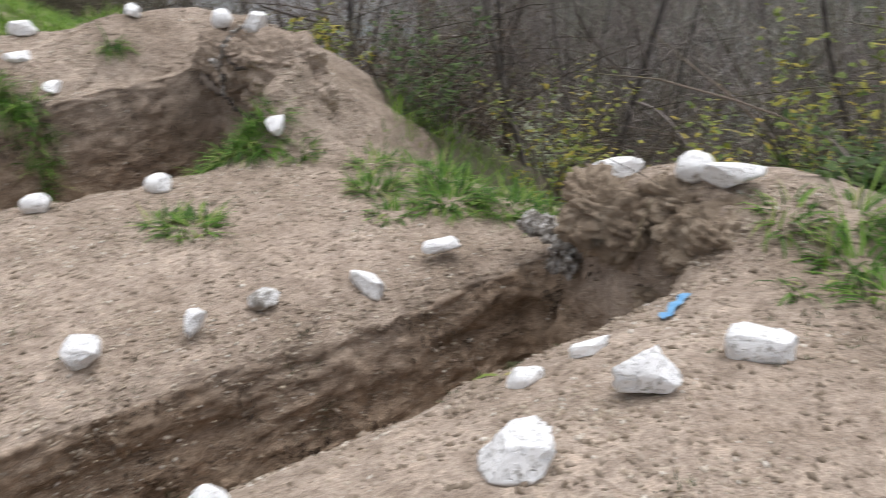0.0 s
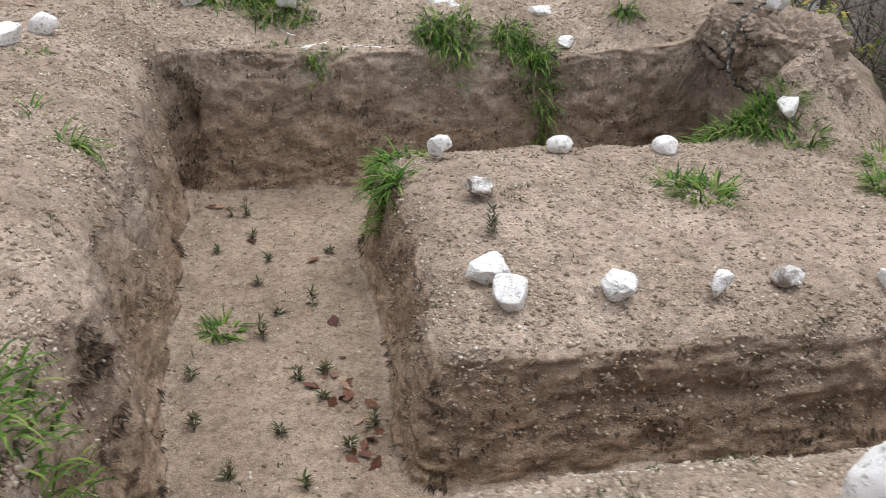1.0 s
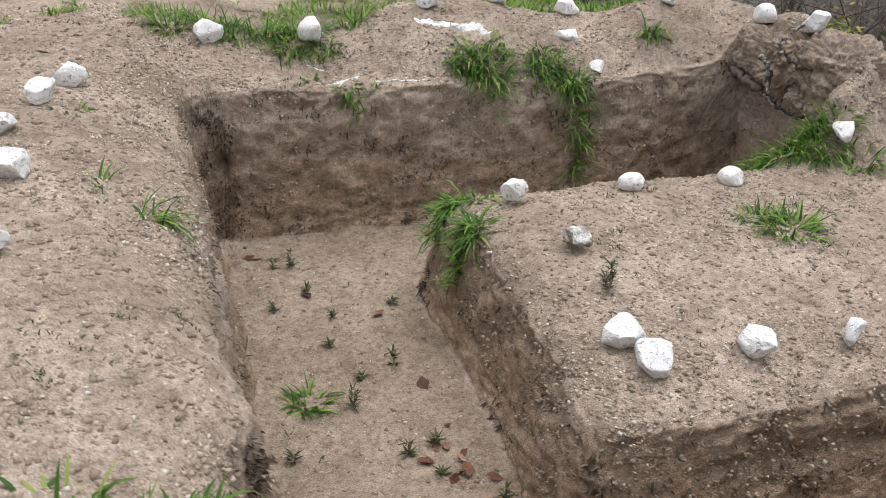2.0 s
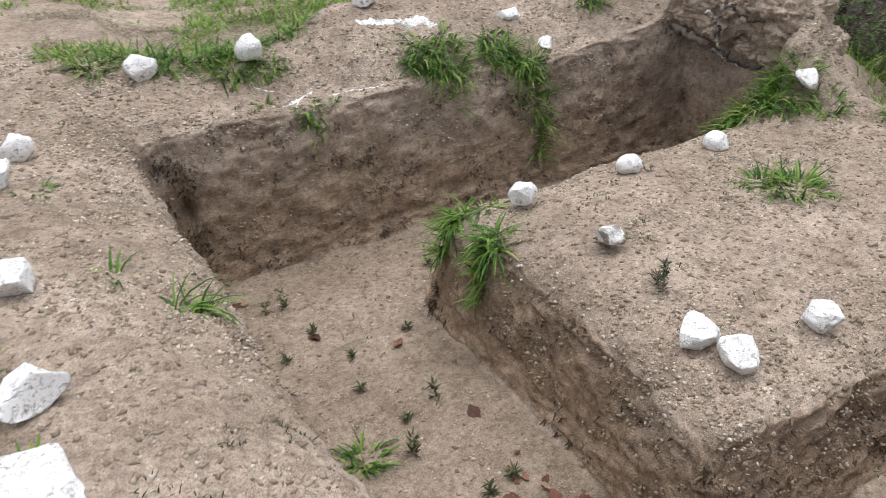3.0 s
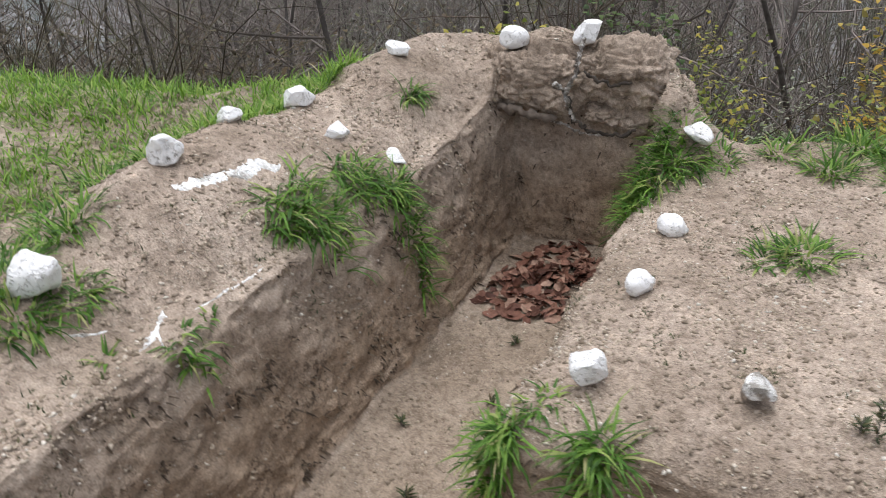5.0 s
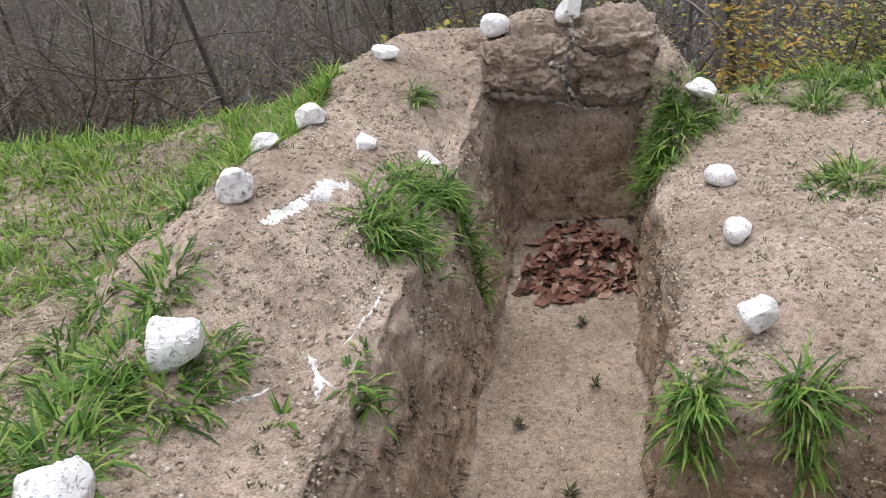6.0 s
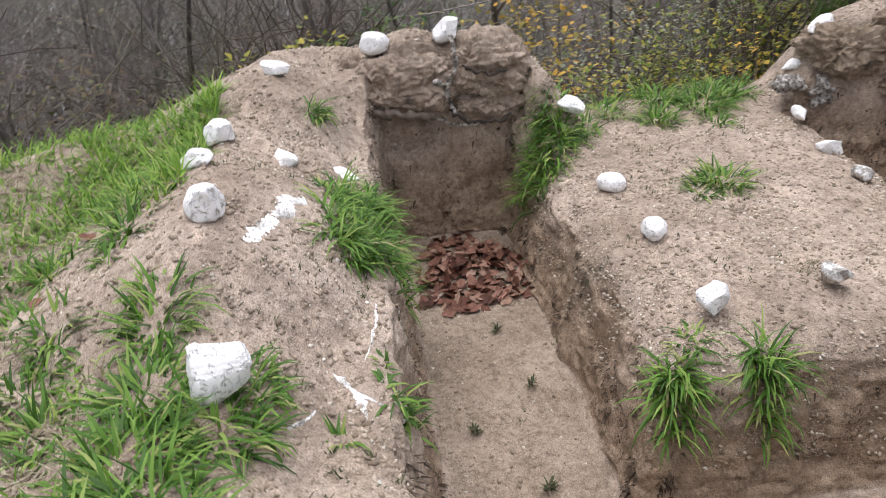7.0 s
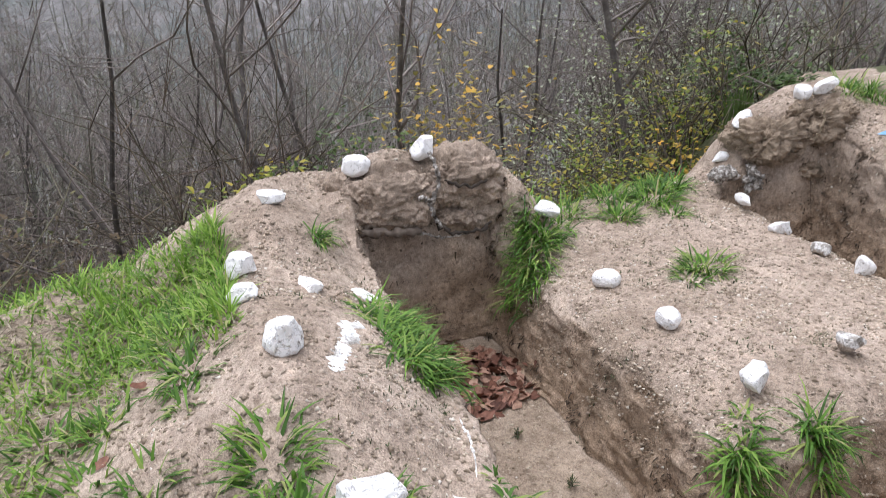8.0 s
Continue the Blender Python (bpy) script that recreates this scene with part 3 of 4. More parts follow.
# ---- blades, tufts and weeds ----
def blade_mesh(name, base, length, az, lean, droop, width, mat, parent=None):
    """Curved, tapering blades as one mesh: four rows each."""
    base = np.asarray(base, float)
    n = len(base)
    verts = []
    out = np.stack([np.cos(az), np.sin(az), np.zeros(n)], -1)
    side = np.stack([-np.sin(az), np.cos(az), np.zeros(n)], -1)
    rows = []
    p = base.copy()
    for k, f in enumerate((0.0, 0.33, 0.67, 1.0)):
        ang = lean + droop * f
        if k:
            p = p + (out * np.sin(ang)[:, None] + np.array([0, 0, 1]) * np.cos(ang)[:, None]) * (length / 3)[:, None]
        w = (width * (1.0, 0.95, 0.7, 0.06)[k])[:, None] * 0.5
        rows += [p - side * w, p + side * w]
    V_ = np.stack(rows, 1).reshape(-1, 3)
    b = np.arange(n)[:, None, None] * 8
    F_ = (b + np.array([[0, 1, 3, 2], [2, 3, 5, 4], [4, 5, 7, 6]])[None]).reshape(-1, 4)
    return mesh_object(name, V_, F_, [mat], parent)


def tuft(x, y, rad, tall, n, seed, label="green grass tuft growing in bare earth", mat=None, spread=1.0, hang=None, wide=0.0115):
    g = np.random.RandomState(seed)
    a, rr = g.uniform(0, 2 * math.pi, n), rad * np.sqrt(g.rand(n)) * 0.55
    px, py = rr * np.cos(a), rr * np.sin(a) * 0.85
    pz = heights(x + px, y + py) - height(x, y)[0] - 0.008
    az = a + g.normal(0, 0.6, n)
    lean = np.abs(g.normal(0.6, 0.3, n)) * spread
    droop = np.abs(g.normal(1.0, 0.45, n)) * spread
    if hang is not None:
        az = np.where(g.rand(n) < 0.5, hang + g.normal(0, 0.8, n), az)
        droop = droop + 0.5
    ob = blade_mesh("grass_tuft", np.stack([px, py, pz], -1), tall * g.uniform(0.5, 1.4, n), az, lean, droop, wide * g.uniform(0.6, 1.3, n), mat or GRASS)
    ob.location = (x, y, height(x, y)[0])
    return tagged(ob, label, "grass", "grass tufts")


W, S_, E_ = math.pi, -math.pi / 2, 0.0
TUFTS = [
    (0.33, 1.42, 0.26, 0.17, 260, S_), (0.2, 1.45, 0.15, 0.14, 90, S_), (0.76, 1.46, 0.18, 0.18, 170, S_), (0.9, 1.36, 0.16, 0.13, 130, S_), (0.95, 1.28, 0.15, 0.17, 170, S_),
    (-0.59, 1.33, 0.09, 0.11, 50, S_), (-0.45, 1.36, 0.04, 0.05, 20, None), (1.9, 0.24, 0.22, 0.18, 260, math.pi / 2), (2.02, 0.12, 0.2, 0.16, 210, math.pi / 2), (2.16, -0.06, 0.14, 0.13, 70, None), (1.74, 0.28, 0.15, 0.15, 110, math.pi / 2),
    (1.28, -0.6, 0.2, 0.13, 200, None), (1.2, -0.46, 0.12, 0.12, 70, None), (2.36, -0.62, 0.2, 0.15, 210, None), (2.58, -1.02, 0.27, 0.17, 330, None), (2.5, -0.33, 0.16, 0.12, 110, None), (2.74, -0.75, 0.2, 0.16, 200, None),
    (2.22, -0.98, 0.15, 0.1, 110, None), (2.84, -1.24, 0.25, 0.16, 260, None), (2.95, -1.45, 0.2, 0.15, 140, None), (2.85, -0.4, 0.18, 0.15, 120, None), (2.75, -0.05, 0.15, 0.15, 90, None),
    (-0.26, 0.24, 0.11, 0.16, 180, W), (-0.26, -0.12, 0.11, 0.16, 180, W), (-0.12, 0.14, 0.12, 0.08, 50, W), (1.62, 1.6, 0.08, 0.16, 50, S_),
    (-1.75, -0.46, 0.09, 0.16, 45, 0.0), (-1.94, -0.24, 0.07, 0.1, 25, None), (-1.62, -2.2, 0.2, 0.13, 130, 0.5), (-1.8, -2.25, 0.2, 0.13, 110, None), (-1.52, -2.05, 0.14, 0.12, 70, 0.0), (-1.95, -2.1, 0.15, 0.1, 50, None), (-1.42, -2.3, 0.14, 0.1, 60, 0.3),
    (0.25, 2.28, 0.15, 0.14, 120, None), (-0.41, 2.05, 0.18, 0.13, 140, None), (-0.78, 2.02, 0.22, 0.13, 230, None), (-0.88, 1.82, 0.2, 0.13, 190, None), (-1.05, 2.02, 0.24, 0.14, 230, None), (-0.68, 1.75, 0.14, 0.1, 80, S_),
    (-0.67, 2.36, 0.16, 0.12, 110, None), (0.29, 2.6, 0.15, 0.12, 100, None), (-0.24, 2.45, 0.14, 0.1, 80, None), (-1.25, 1.93, 0.2, 0.15, 160, None), (-1.4, 2.1, 0.22, 0.16, 170, None), (0.05, 2.3, 0.08, 0.08, 40, None),
    (-1.35, 1.85, 0.12, 0.12, 80, None), (-1.65, 1.95, 0.15, 0.14, 100, None), (0.7, 2.35, 0.16, 0.14, 120, None), (1.1, 2.3, 0.15, 0.13, 110, None),
    (2.76, -2.86, 0.14, 0.14, 70, None), (2.78, -3.14, 0.2, 0.17, 110, None), (2.66, -3.34, 0.2, 0.15, 110, None), (3.0, -2.99, 0.16, 0.24, 70, None), (3.1, -3.25, 0.22, 0.2, 120, None), (2.5, -3.12, 0.1, 0.12, 20, W),
    (-1.18, -0.54, 0.12, 0.11, 90, None), (-0.47, 2.5, 0.14, 0.11, 90, None), (-0.35, 2.44, 0.1, 0.09, 60, None), (-0.88, 2.38, 0.15, 0.1, 80, None), (-0.75, 2.66, 0.14, 0.1, 70, None), (-0.82, 1.5, 0.05, 0.07, 25, None), (0.0, 2.66, 0.16, 0.11, 100, None), (0.34, 2.82, 0.2, 0.12, 150, None), (-2.12, 0.55, 0.12, 0.05, 50, None), (-2.32, -1.2, 0.08, 0.06, 30, None), (-2.4, -0.8, 0.1, 0.08, 40, None),
]
for k, (x, y, rad, tall, n, hang) in enumerate(TUFTS):
    where = "hanging over the trench edge" if hang is not None and y > -0.2 and x > -1 else "growing on the bare earth bank"
    if (x, y) == (-1.18, -0.54):
        where = "growing on the trench floor"
    tuft(x, y, rad * 1.25, tall * 1.0, int(n * (1.05 if hang is None else 1.3)), 300 + k, ("large" if n > 180 else "small" if n < 60 else "thick") + " green grass tuft " + where, None, 1.2 if hang is None else 1.05, hang)

# long single blades at the near rim
tuft(1.44, -2.83, 0.06, 0.25, 9, 801, "long green grass blades leaning over the trench rim", YELLOWBLADE, 1.9, 3.0, 0.016)

# upright weeds on the trench floor and the block
WEEDS = [(-0.81, -1.0, 0.1), (-0.68, -0.98, 0.08), (-0.49, -1.36, 0.12), (-1.01, -0.11, 0.05), (-0.95, 0.12, 0.06), (-0.72, -0.33, 0.1), (-1.25, -1.28, 0.09), (-0.89, -1.37, 0.07), (-0.6, -1.5, 0.09),
         (-1.1, 0.75, 0.16), (-1.2, 0.78, 0.08), (-0.98, -0.62, 0.16), (-0.7, -1.15, 0.05), (-1.05, 0.42, 0.05), (-0.6, 0.2, 0.05), (-0.9, -0.4, 0.05), (0.09, -0.95, 0.2), (0.1, -0.9, 0.07), (0.5, 0.62, 0.05), (1.0, 0.7, 0.06), (0.2, 0.95, 0.05),
         (-1.3, -0.9, 0.06), (-1.1, -1.6, 0.08), (-0.8, -1.7, 0.07), (0.3, -2.35, 0.12), (-0.2, 0.7, 0.06), (-1.25, 0.3, 0.05)]
for k, (x, y, tall) in enumerate(WEEDS):
    g = np.random.RandomState(900 + k)
    n = 14 + int(tall * 130)
    z = g.rand(n) * tall * 0.8
    a = g.uniform(0, 6.28, n)
    base = np.stack([0.006 * np.cos(a), 0.006 * np.sin(a), z - 0.004], -1)
    ob = blade_mesh("weed", base, 0.022 + 0.03 * g.rand(n), a, g.uniform(0.5, 1.3, n), g.uniform(0, 0.7, n), 0.006 + 0.007 * g.rand(n), WEED)
    stem_v, stem_f = [], []
    tube(stem_v, stem_f, [Vector((0, 0, -0.01)), Vector((0.006, 0.003, tall * 0.5)), Vector((0.002, -0.006, tall))], [0.003, 0.0025, 0.001], 4)
    mesh_object("stem", stem_v, stem_f, [TWIG], ob)
    ob.location = (x, y, height(x, y)[0])
    tagged(ob, "small dark weed growing from bare earth", "weed", "weeds")


# ---- lime streaks on the bank ----
def streak(points, wide, seed, label, even=0.3):
    rnd = random.Random(seed)
    vs, fs, path = [], [], []
    for a, b in zip(points, points[1:]):
        n = max(2, int(math.dist(a, b) / 0.012))
        path += [(a[0] + (b[0] - a[0]) * k / n, a[1] + (b[1] - a[1]) * k / n) for k in range(n)]
    path.append(points[-1])
    for k, (x, y) in enumerate(path):
        x2, y2 = path[min(k + 1, len(path) - 1)]
        x1, y1 = path[max(k - 1, 0)]
        t = Vector((x2 - x1, y2 - y1)).normalized()
        w = wide * (even + 1.1 * abs(noise.noise(Vector((k * 0.37, seed, 0))))) * min(1, 0.35 + min(k, len(path) - 1 - k) * 0.2)
        j = wide * 0.5 * noise.noise(Vector((k * 0.17, seed, 9)))
        for s_, up in ((-1, -0.008), (-0.55, 0.003), (0, 0.005), (0.55, 0.003), (1, -0.008)):
            e_ = w * s_ * (1 + 0.35 * noise.noise(Vector((k * 0.45, seed, s_ * 7)))) + j
            px, py = x - t.y * e_, y + t.x * e_
            vs.append((px, py, height(px, py)[0] + up - 0.008 * (1 - min(1, w / (0.4 * wide))) + 0.006 * (rnd.random() - 0.6)))
        if k:
            b = 5 * k
            fs += [(b - 5 + i, b - 4 + i, b + 1 + i, b + i) for i in range(4)]
    return tagged(mesh_object("lime_streak", vs, fs, [LIME]), label, "lime streak", "lime streaks")


streak([(0.42, 1.62), (0.33, 1.67), (0.22, 1.69), (0.11, 1.74), (-0.07, 1.8)], 0.05, 3, "thick white lime streak spilt on the earth bank", 0.75)
streak([(-0.5, 1.53), (-0.58, 1.47), (-0.66, 1.43), (-0.75, 1.43)], 0.034, 4, "branching white lime streak on the earth bank")
streak([(-0.62, 1.45), (-0.64, 1.41), (-0.67, 1.37)], 0.024, 5, "short white lime streak on the earth bank")
streak([(-0.72, 1.57), (-0.78, 1.6), (-0.84, 1.66)], 0.022, 6, "short white lime streak on the earth bank")
streak([(-0.45, 1.42), (-0.38, 1.4), (-0.25, 1.37), (-0.08, 1.36)], 0.014, 7, "thin white lime streak along the trench rim")
streak([(0.15, -2.74), (-0.05, -2.72), (-0.2, -2.71)], 0.02, 10, "white lime streak on the trench rim")
cord([(2.22, 0.78, 1.31), (2.12, 0.77, 1.26), (2.07, 0.76, 1.18), (2.06, 0.79, 1.1), (2.06, 0.83, 1.03), (2.06, 0.8, 0.94), (2.07, 0.77, 0.87)], 0.013, GREYBAG, "torn_strip", "torn grey-white sacking strip down the bags", "strip")
cord([(2.06, 0.83, 1.05), (2.05, 0.87, 1.08), (2.06, 0.9, 1.07)], 0.017, GREYBAG, "torn_strip", "torn grey-white sacking strip down the bags", "strip")
# dark cord laid on the right bag for the shade in its cracks
cord([(2.08, 0.72, 1.17), (2.07, 0.64, 1.12), (2.07, 0.55, 1.11), (2.09, 0.45, 1.13)], 0.011, DARKROOT_CRACK, "root", "dark cord for dead root and crack shade across the bags", "root")
cord([(2.08, 0.82, 1.0), (2.07, 0.78, 0.88), (2.09, 0.7, 0.82), (2.1, 0.6, 0.8), (2.1, 0.5, 0.8), (2.12, 0.42, 0.84)], 0.012, DARKROOT_CRACK, "root", "dark cord for dead root and crack shade across the bags", "root")
cord([(2.14, 1.34, 0.9), (2.09, 1.2, 0.885), (2.08, 1.05, 0.87), (2.1, 0.9, 0.85)], 0.036, LOG, "timber", "dark rotten timber edge under the bags", "timber")
cord([(2.12, 0.95, 0.84), (2.12, 0.84, 0.82), (2.13, 0.72, 0.77), (2.13, 0.6, 0.78)], 0.009, GREYBAG, "torn_strip", "frayed pale sacking edge under the bags", "strip")
cord([(2.52, -2.42, 1.2), (2.5, -2.41, 1.13), (2.51, -2.38, 1.02), (2.54, -2.36, 0.95)], 0.008, STRAW, "root", "pale dry root hanging over the bags", "root")


# ---- fallen leaves ----
def leaf_data(seed):
    g = random.Random(seed)
    bm = bmesh.new()
    rows = []
    n = 6
    L, Wd = g.uniform(0.06, 0.1), g.uniform(0.03, 0.05)
    curl, fold = g.uniform(-4, 9), g.uniform(0.1, 0.5)
    for k in range(n + 1):
        f = k / n
        w = Wd * math.sin(math.pi * min(0.97, 0.03 + f)) ** 0.7 * (1 + 0.25 * math.sin(k * 2.4 + seed)) * 0.5
        x = (f - 0.5) * L
        z = curl * x * x
        rows.append([bm.verts.new((x, s_ * w, z + abs(s_) * w * fold)) for s_ in (-1, 0, 1)])
    for a, b in zip(rows, rows[1:]):
        for i in range(2):
            bm.faces.new((a[i], a[i + 1], b[i + 1], b[i]))
    me = bpy.data.meshes.new("leaf")
    bm.to_mesh(me)
    bm.free()
    me.materials.append(LEAF)
    for p in me.polygons:
        p.use_smooth = True
    return me


LEAVES = [leaf_data(k) for k in range(9)]


def leaf_pile(cx, cy, rx, ry, top, n, seed, label):
    g = random.Random(seed)
    root = new("leaf_pile")
    root.location = (cx, cy, height(cx, cy)[0])
    for k in range(n):
        a = g.uniform(0, 6.28)
        r_ = math.sqrt(g.random()) * (0.75 + 0.35 * math.sin(3 * a + seed) * g.random() + 0.25 * g.random())
        x, y = rx * r_ * math.cos(a), ry * r_ * math.sin(a)
        ob = new("leaf", LEAVES[g.randrange(9)])
        ob.parent = root
        z = height(cx + x, cy + y)[0] - root.location.z
        ob.matrix_basis = pose(x, y, max(0, min(z, 0.15)) + 0.008 + top * g.random() * max(0, 1 - r_), g.gauss(0, 28), g.gauss(0, 28), g.uniform(0, 360)) @ Matrix.Scale(g.uniform(0.8, 1.5) * (1 if n > 20 else 0.7), 4)
    return tagged(root, label, "leaves")


leaf_pile(1.66, 0.74, 0.5, 0.37, 0.08, 298, 1, "heap of dry reddish-brown leaves in the trench end")
leaf_pile(1.3, -2.15, 1.1, 0.27, 0.05, 230, 2, "scattered dry brown leaves on the trench floor")
leaf_pile(-0.6, -1.05, 0.14, 0.24, 0.01, 9, 3, "few dry red leaves on the trench floor")
leaf_pile(-0.5, -1.5, 0.12, 0.16, 0.02, 10, 4, "few dry red leaves on the trench floor")
for k, (x, y) in enumerate([(-1.34, 0.92), (-1.28, 0.93), (-1.06, 0.4), (-0.75, -1.07), (-0.55, -1.32), (0.38, 2.47), (0.3, 2.68), (0.4, 2.75), (-0.9, 2.2), (-2.35, 1.5), (-0.7, 0.1), (-0.62, -0.55), (0.05, 2.6)]):
    z, n = height(x, y)
    ob = new("fallen_leaf", LEAVES[k % 9])
    ob.matrix_world = pose(x, y, z + 0.008, 12, 15 * (k % 3 - 1), 57 * k) @ Matrix.Scale(0.9 + 0.1 * (k % 4), 4)
    tagged(ob, "single dry brown leaf on the ground", "leaf", "fallen leaves")

# scrap of blue plastic at the trench rim
vs, fs = [], []
for k in range(9):
    f = k / 8
    x, y = 2.06 + 0.26 * f, -2.89 + 0.1 * f
    for s_ in (-1, 0, 1):
        px, py = x + 0.02 * s_, y + 0.028 * s_ + 0.008 * math.sin(k * 2.1)
        vs.append((px, py, height(px, py)[0] + 0.016 + 0.012 * noise.noise(Vector((k * 0.7, s_, 0)))))
    if k:
        fs += [(3 * k - 3, 3 * k - 2, 3 * k + 1, 3 * k), (3 * k - 2, 3 * k - 1, 3 * k + 2, 3 * k + 1)]
tagged(mesh_object("plastic_scrap", vs, fs, [BLUE]), "faded blue plastic scrap on the trench rim", "plastic scrap")


# ---- gravel and crumbs ----
def pebbles(name, n, seed, lo, hi, mat, label, keep_):
    g = np.random.RandomState(seed)
    x, y = g.uniform(-2.9, 3.0, n * 4), g.uniform(-3.9, 2.6, n * 4)
    ok = keep_(x, y, trench_dist(x, y), g.rand(n * 4))
    x, y = x[ok][:n], y[ok][:n]
    n = len(x)
    P = np.stack([x, y, heights(x, y)], -1)
    size = lo + (hi - lo) * g.rand(n) ** 2.6
    oct_ = np.array([[1, 0, 0], [0, 1, 0], [-1, 0, 0], [0, -1, 0], [0, 0, 1], [0, 0, -1]], float)
    shp = oct_[None] * (0.6 + 0.8 * g.rand(n, 6, 1)) * np.array([1, 0.8, 0.6])
    shp = shp + g.normal(0, 0.18, shp.shape)
    a = g.uniform(0, 6.28, n)
    c, s_ = np.cos(a)[:, None], np.sin(a)[:, None]
    shp = np.stack([shp[..., 0] * c - shp[..., 1] * s_, shp[..., 0] * s_ + shp[..., 1] * c, shp[..., 2]], -1)
    V_ = (P[:, None] + shp * size[:, None, None]).reshape(-1, 3)
    F_ = (np.arange(n)[:, None, None] * 6 + np.array([[0, 1, 4], [1, 2, 4], [2, 3, 4], [3, 0, 4], [1, 0, 5], [2, 1, 5], [3, 2, 5], [0, 3, 5]])[None]).reshape(-1, 3)
    return tagged(mesh_object(name, V_, F_, [mat]), label, "gravel", kind="stuff")


def on_top(x, y, d_, q_):
    patch = -0.02 + 0.5 * vnoise(x * 2.2, y * 2.2, 11) + 0.5 * vnoise(x * 7, y * 7, 12) + 0.7 * np.exp(-d_ / 0.25)
    return ((d_ > 0.05) & (q_ < 0.06 + patch)) | ((d_ < -0.03) & (q_ < 0.07))


pebbles("gravel", 60000, 21, 0.0032, 0.0145, GRAVEL, "pale gravel strewn over the earth banks", on_top)
pebbles("earth_crumbs", 34000, 22, 0.003, 0.018, CRUMB, "brown earth crumbs over banks and trench floor", lambda x, y, d_, q_: ((q_ < 0.6) & (d_ > 0.05)) | ((q_ < 0.15) & (d_ < 0.0)))

# seedlings: dark specks of moss and sprouts
g = np.random.RandomState(31)
sx, sy = g.uniform(-2.7, 2.8, 4600), g.uniform(-3.6, 2.3, 4600)
ok = (vnoise(sx * 3, sy * 3, 17) > 0.46 + 0.15 * g.normal(0, 1, 4600)) & ((trench_dist(sx, sy) > 0.0) | (g.rand(4600) < 0.5))
sx, sy = np.repeat(sx[ok], 6), np.repeat(sy[ok], 6)
sx, sy = sx + g.normal(0, 0.011, len(sx)), sy + g.normal(0, 0.011, len(sx))
base = np.stack([sx, sy, heights(sx, sy) - 0.003], -1)
n = len(base)
tagged(blade_mesh("seedlings", base, 0.012 + 0.022 * g.rand(n), g.uniform(0, 6.28, n), g.uniform(0.2, 1.2, n), g.uniform(0, 0.9, n), 0.003 + 0.004 * g.rand(n), WEED), "tiny dark seedlings scattered over the earth", "seedlings", kind="stuff")

# meadow on the hilltop
g = np.random.RandomState(33)
N = 115000
x, y = g.uniform(-3.5, 3.6, N), 2.1 + 7.5 * g.rand(N) ** 1.5
x[:9000], y[:9000] = g.uniform(-7, -2.6, 9000), g.uniform(-7, 8, 9000)
lush = 1.1 * vnoise(x * 1.3, y * 1.3, 21) + 0.9 * vnoise(x * 3.4, y * 3.4, 22) + 0.4 * vnoise(x * 8, y * 8, 23) + 0.9 * sstep(0.3, 1.6, x) + 1.1 * sstep(2.6, 3.7, y) + 0.7 * sstep(0.8, 1.5, x) * sstep(2.3, 2.7, y) - 0.3 + 0.25 * (x < -2.6)
ok = (g.rand(N) < np.clip((lush + 0.02) * 2.2, 0.0, 1))
x, y, lush = x[ok], y[ok], lush[ok]
z = land(x, y)[0] - 0.01
ok = z > -0.6
x, y, z, lush = x[ok], y[ok], z[ok], lush[ok]
n = len(x)
tagged(blade_mesh("meadow_grass", np.stack([x, y, z], -1), (0.035 + 0.13 * g.rand(n) ** 1.4) * np.clip(0.6 + 0.45 * lush, 0.55, 1.35), g.uniform(0, 6.28, n), np.abs(g.normal(0.6, 0.35, n)), np.abs(g.normal(1.0, 0.4, n)), 0.006 + 0.008 * g.rand(n), MEADOW), "fresh green meadow grass with bare patches", "grass", kind="stuff")
# dead straw and litter on the trodden strip beside the bank
N = 17000
x, y = g.uniform(-1.9, 1.6, N), 1.95 + 1.5 * g.rand(N)
ok = vnoise(x * 1.7, y * 1.7, 41) + 0.6 * vnoise(x * 5, y * 5, 42) > 0.1 - 0.25 * (y - 2.2)
x, y = x[ok], y[ok]
n = len(x)
tagged(blade_mesh("straw_litter", np.stack([x, y, heights(x, y) + 0.002], -1), 0.02 + 0.06 * g.rand(n), g.uniform(0, 6.28, n), g.uniform(1.15, 1.6, n), g.normal(0, 0.2, n), 0.003 + 0.006 * g.rand(n), STRAW), "dead straw and leaf litter on trodden earth", "litter", kind="stuff")
# rootlets and dark fibres sticking out of the cut walls
pick = np.flatnonzero(((steep > 0.55) & nearby).reshape(-1))
pick = g.choice(pick, 18000)
pv = V[pick]
ok = fractal(pv[:, 0], pv[:, 1], pv[:, 2], 0.13, 2) > 0.3
pick, pv = pick[ok], pv[ok]
n = len(pv)
az = np.arctan2(-zy.reshape(-1)[pick], -zx.reshape(-1)[pick])
tagged(blade_mesh("rootlets", pv, 0.015 + 0.045 * g.rand(n) ** 2, az + g.normal(0, 0.6, n), g.uniform(1.2, 2.2, n), g.uniform(0.2, 0.9, n), 0.004 + 0.011 * g.rand(n), ROOTLET), "dark rootlets and fibres in the trench walls", "rootlets", kind="stuff")
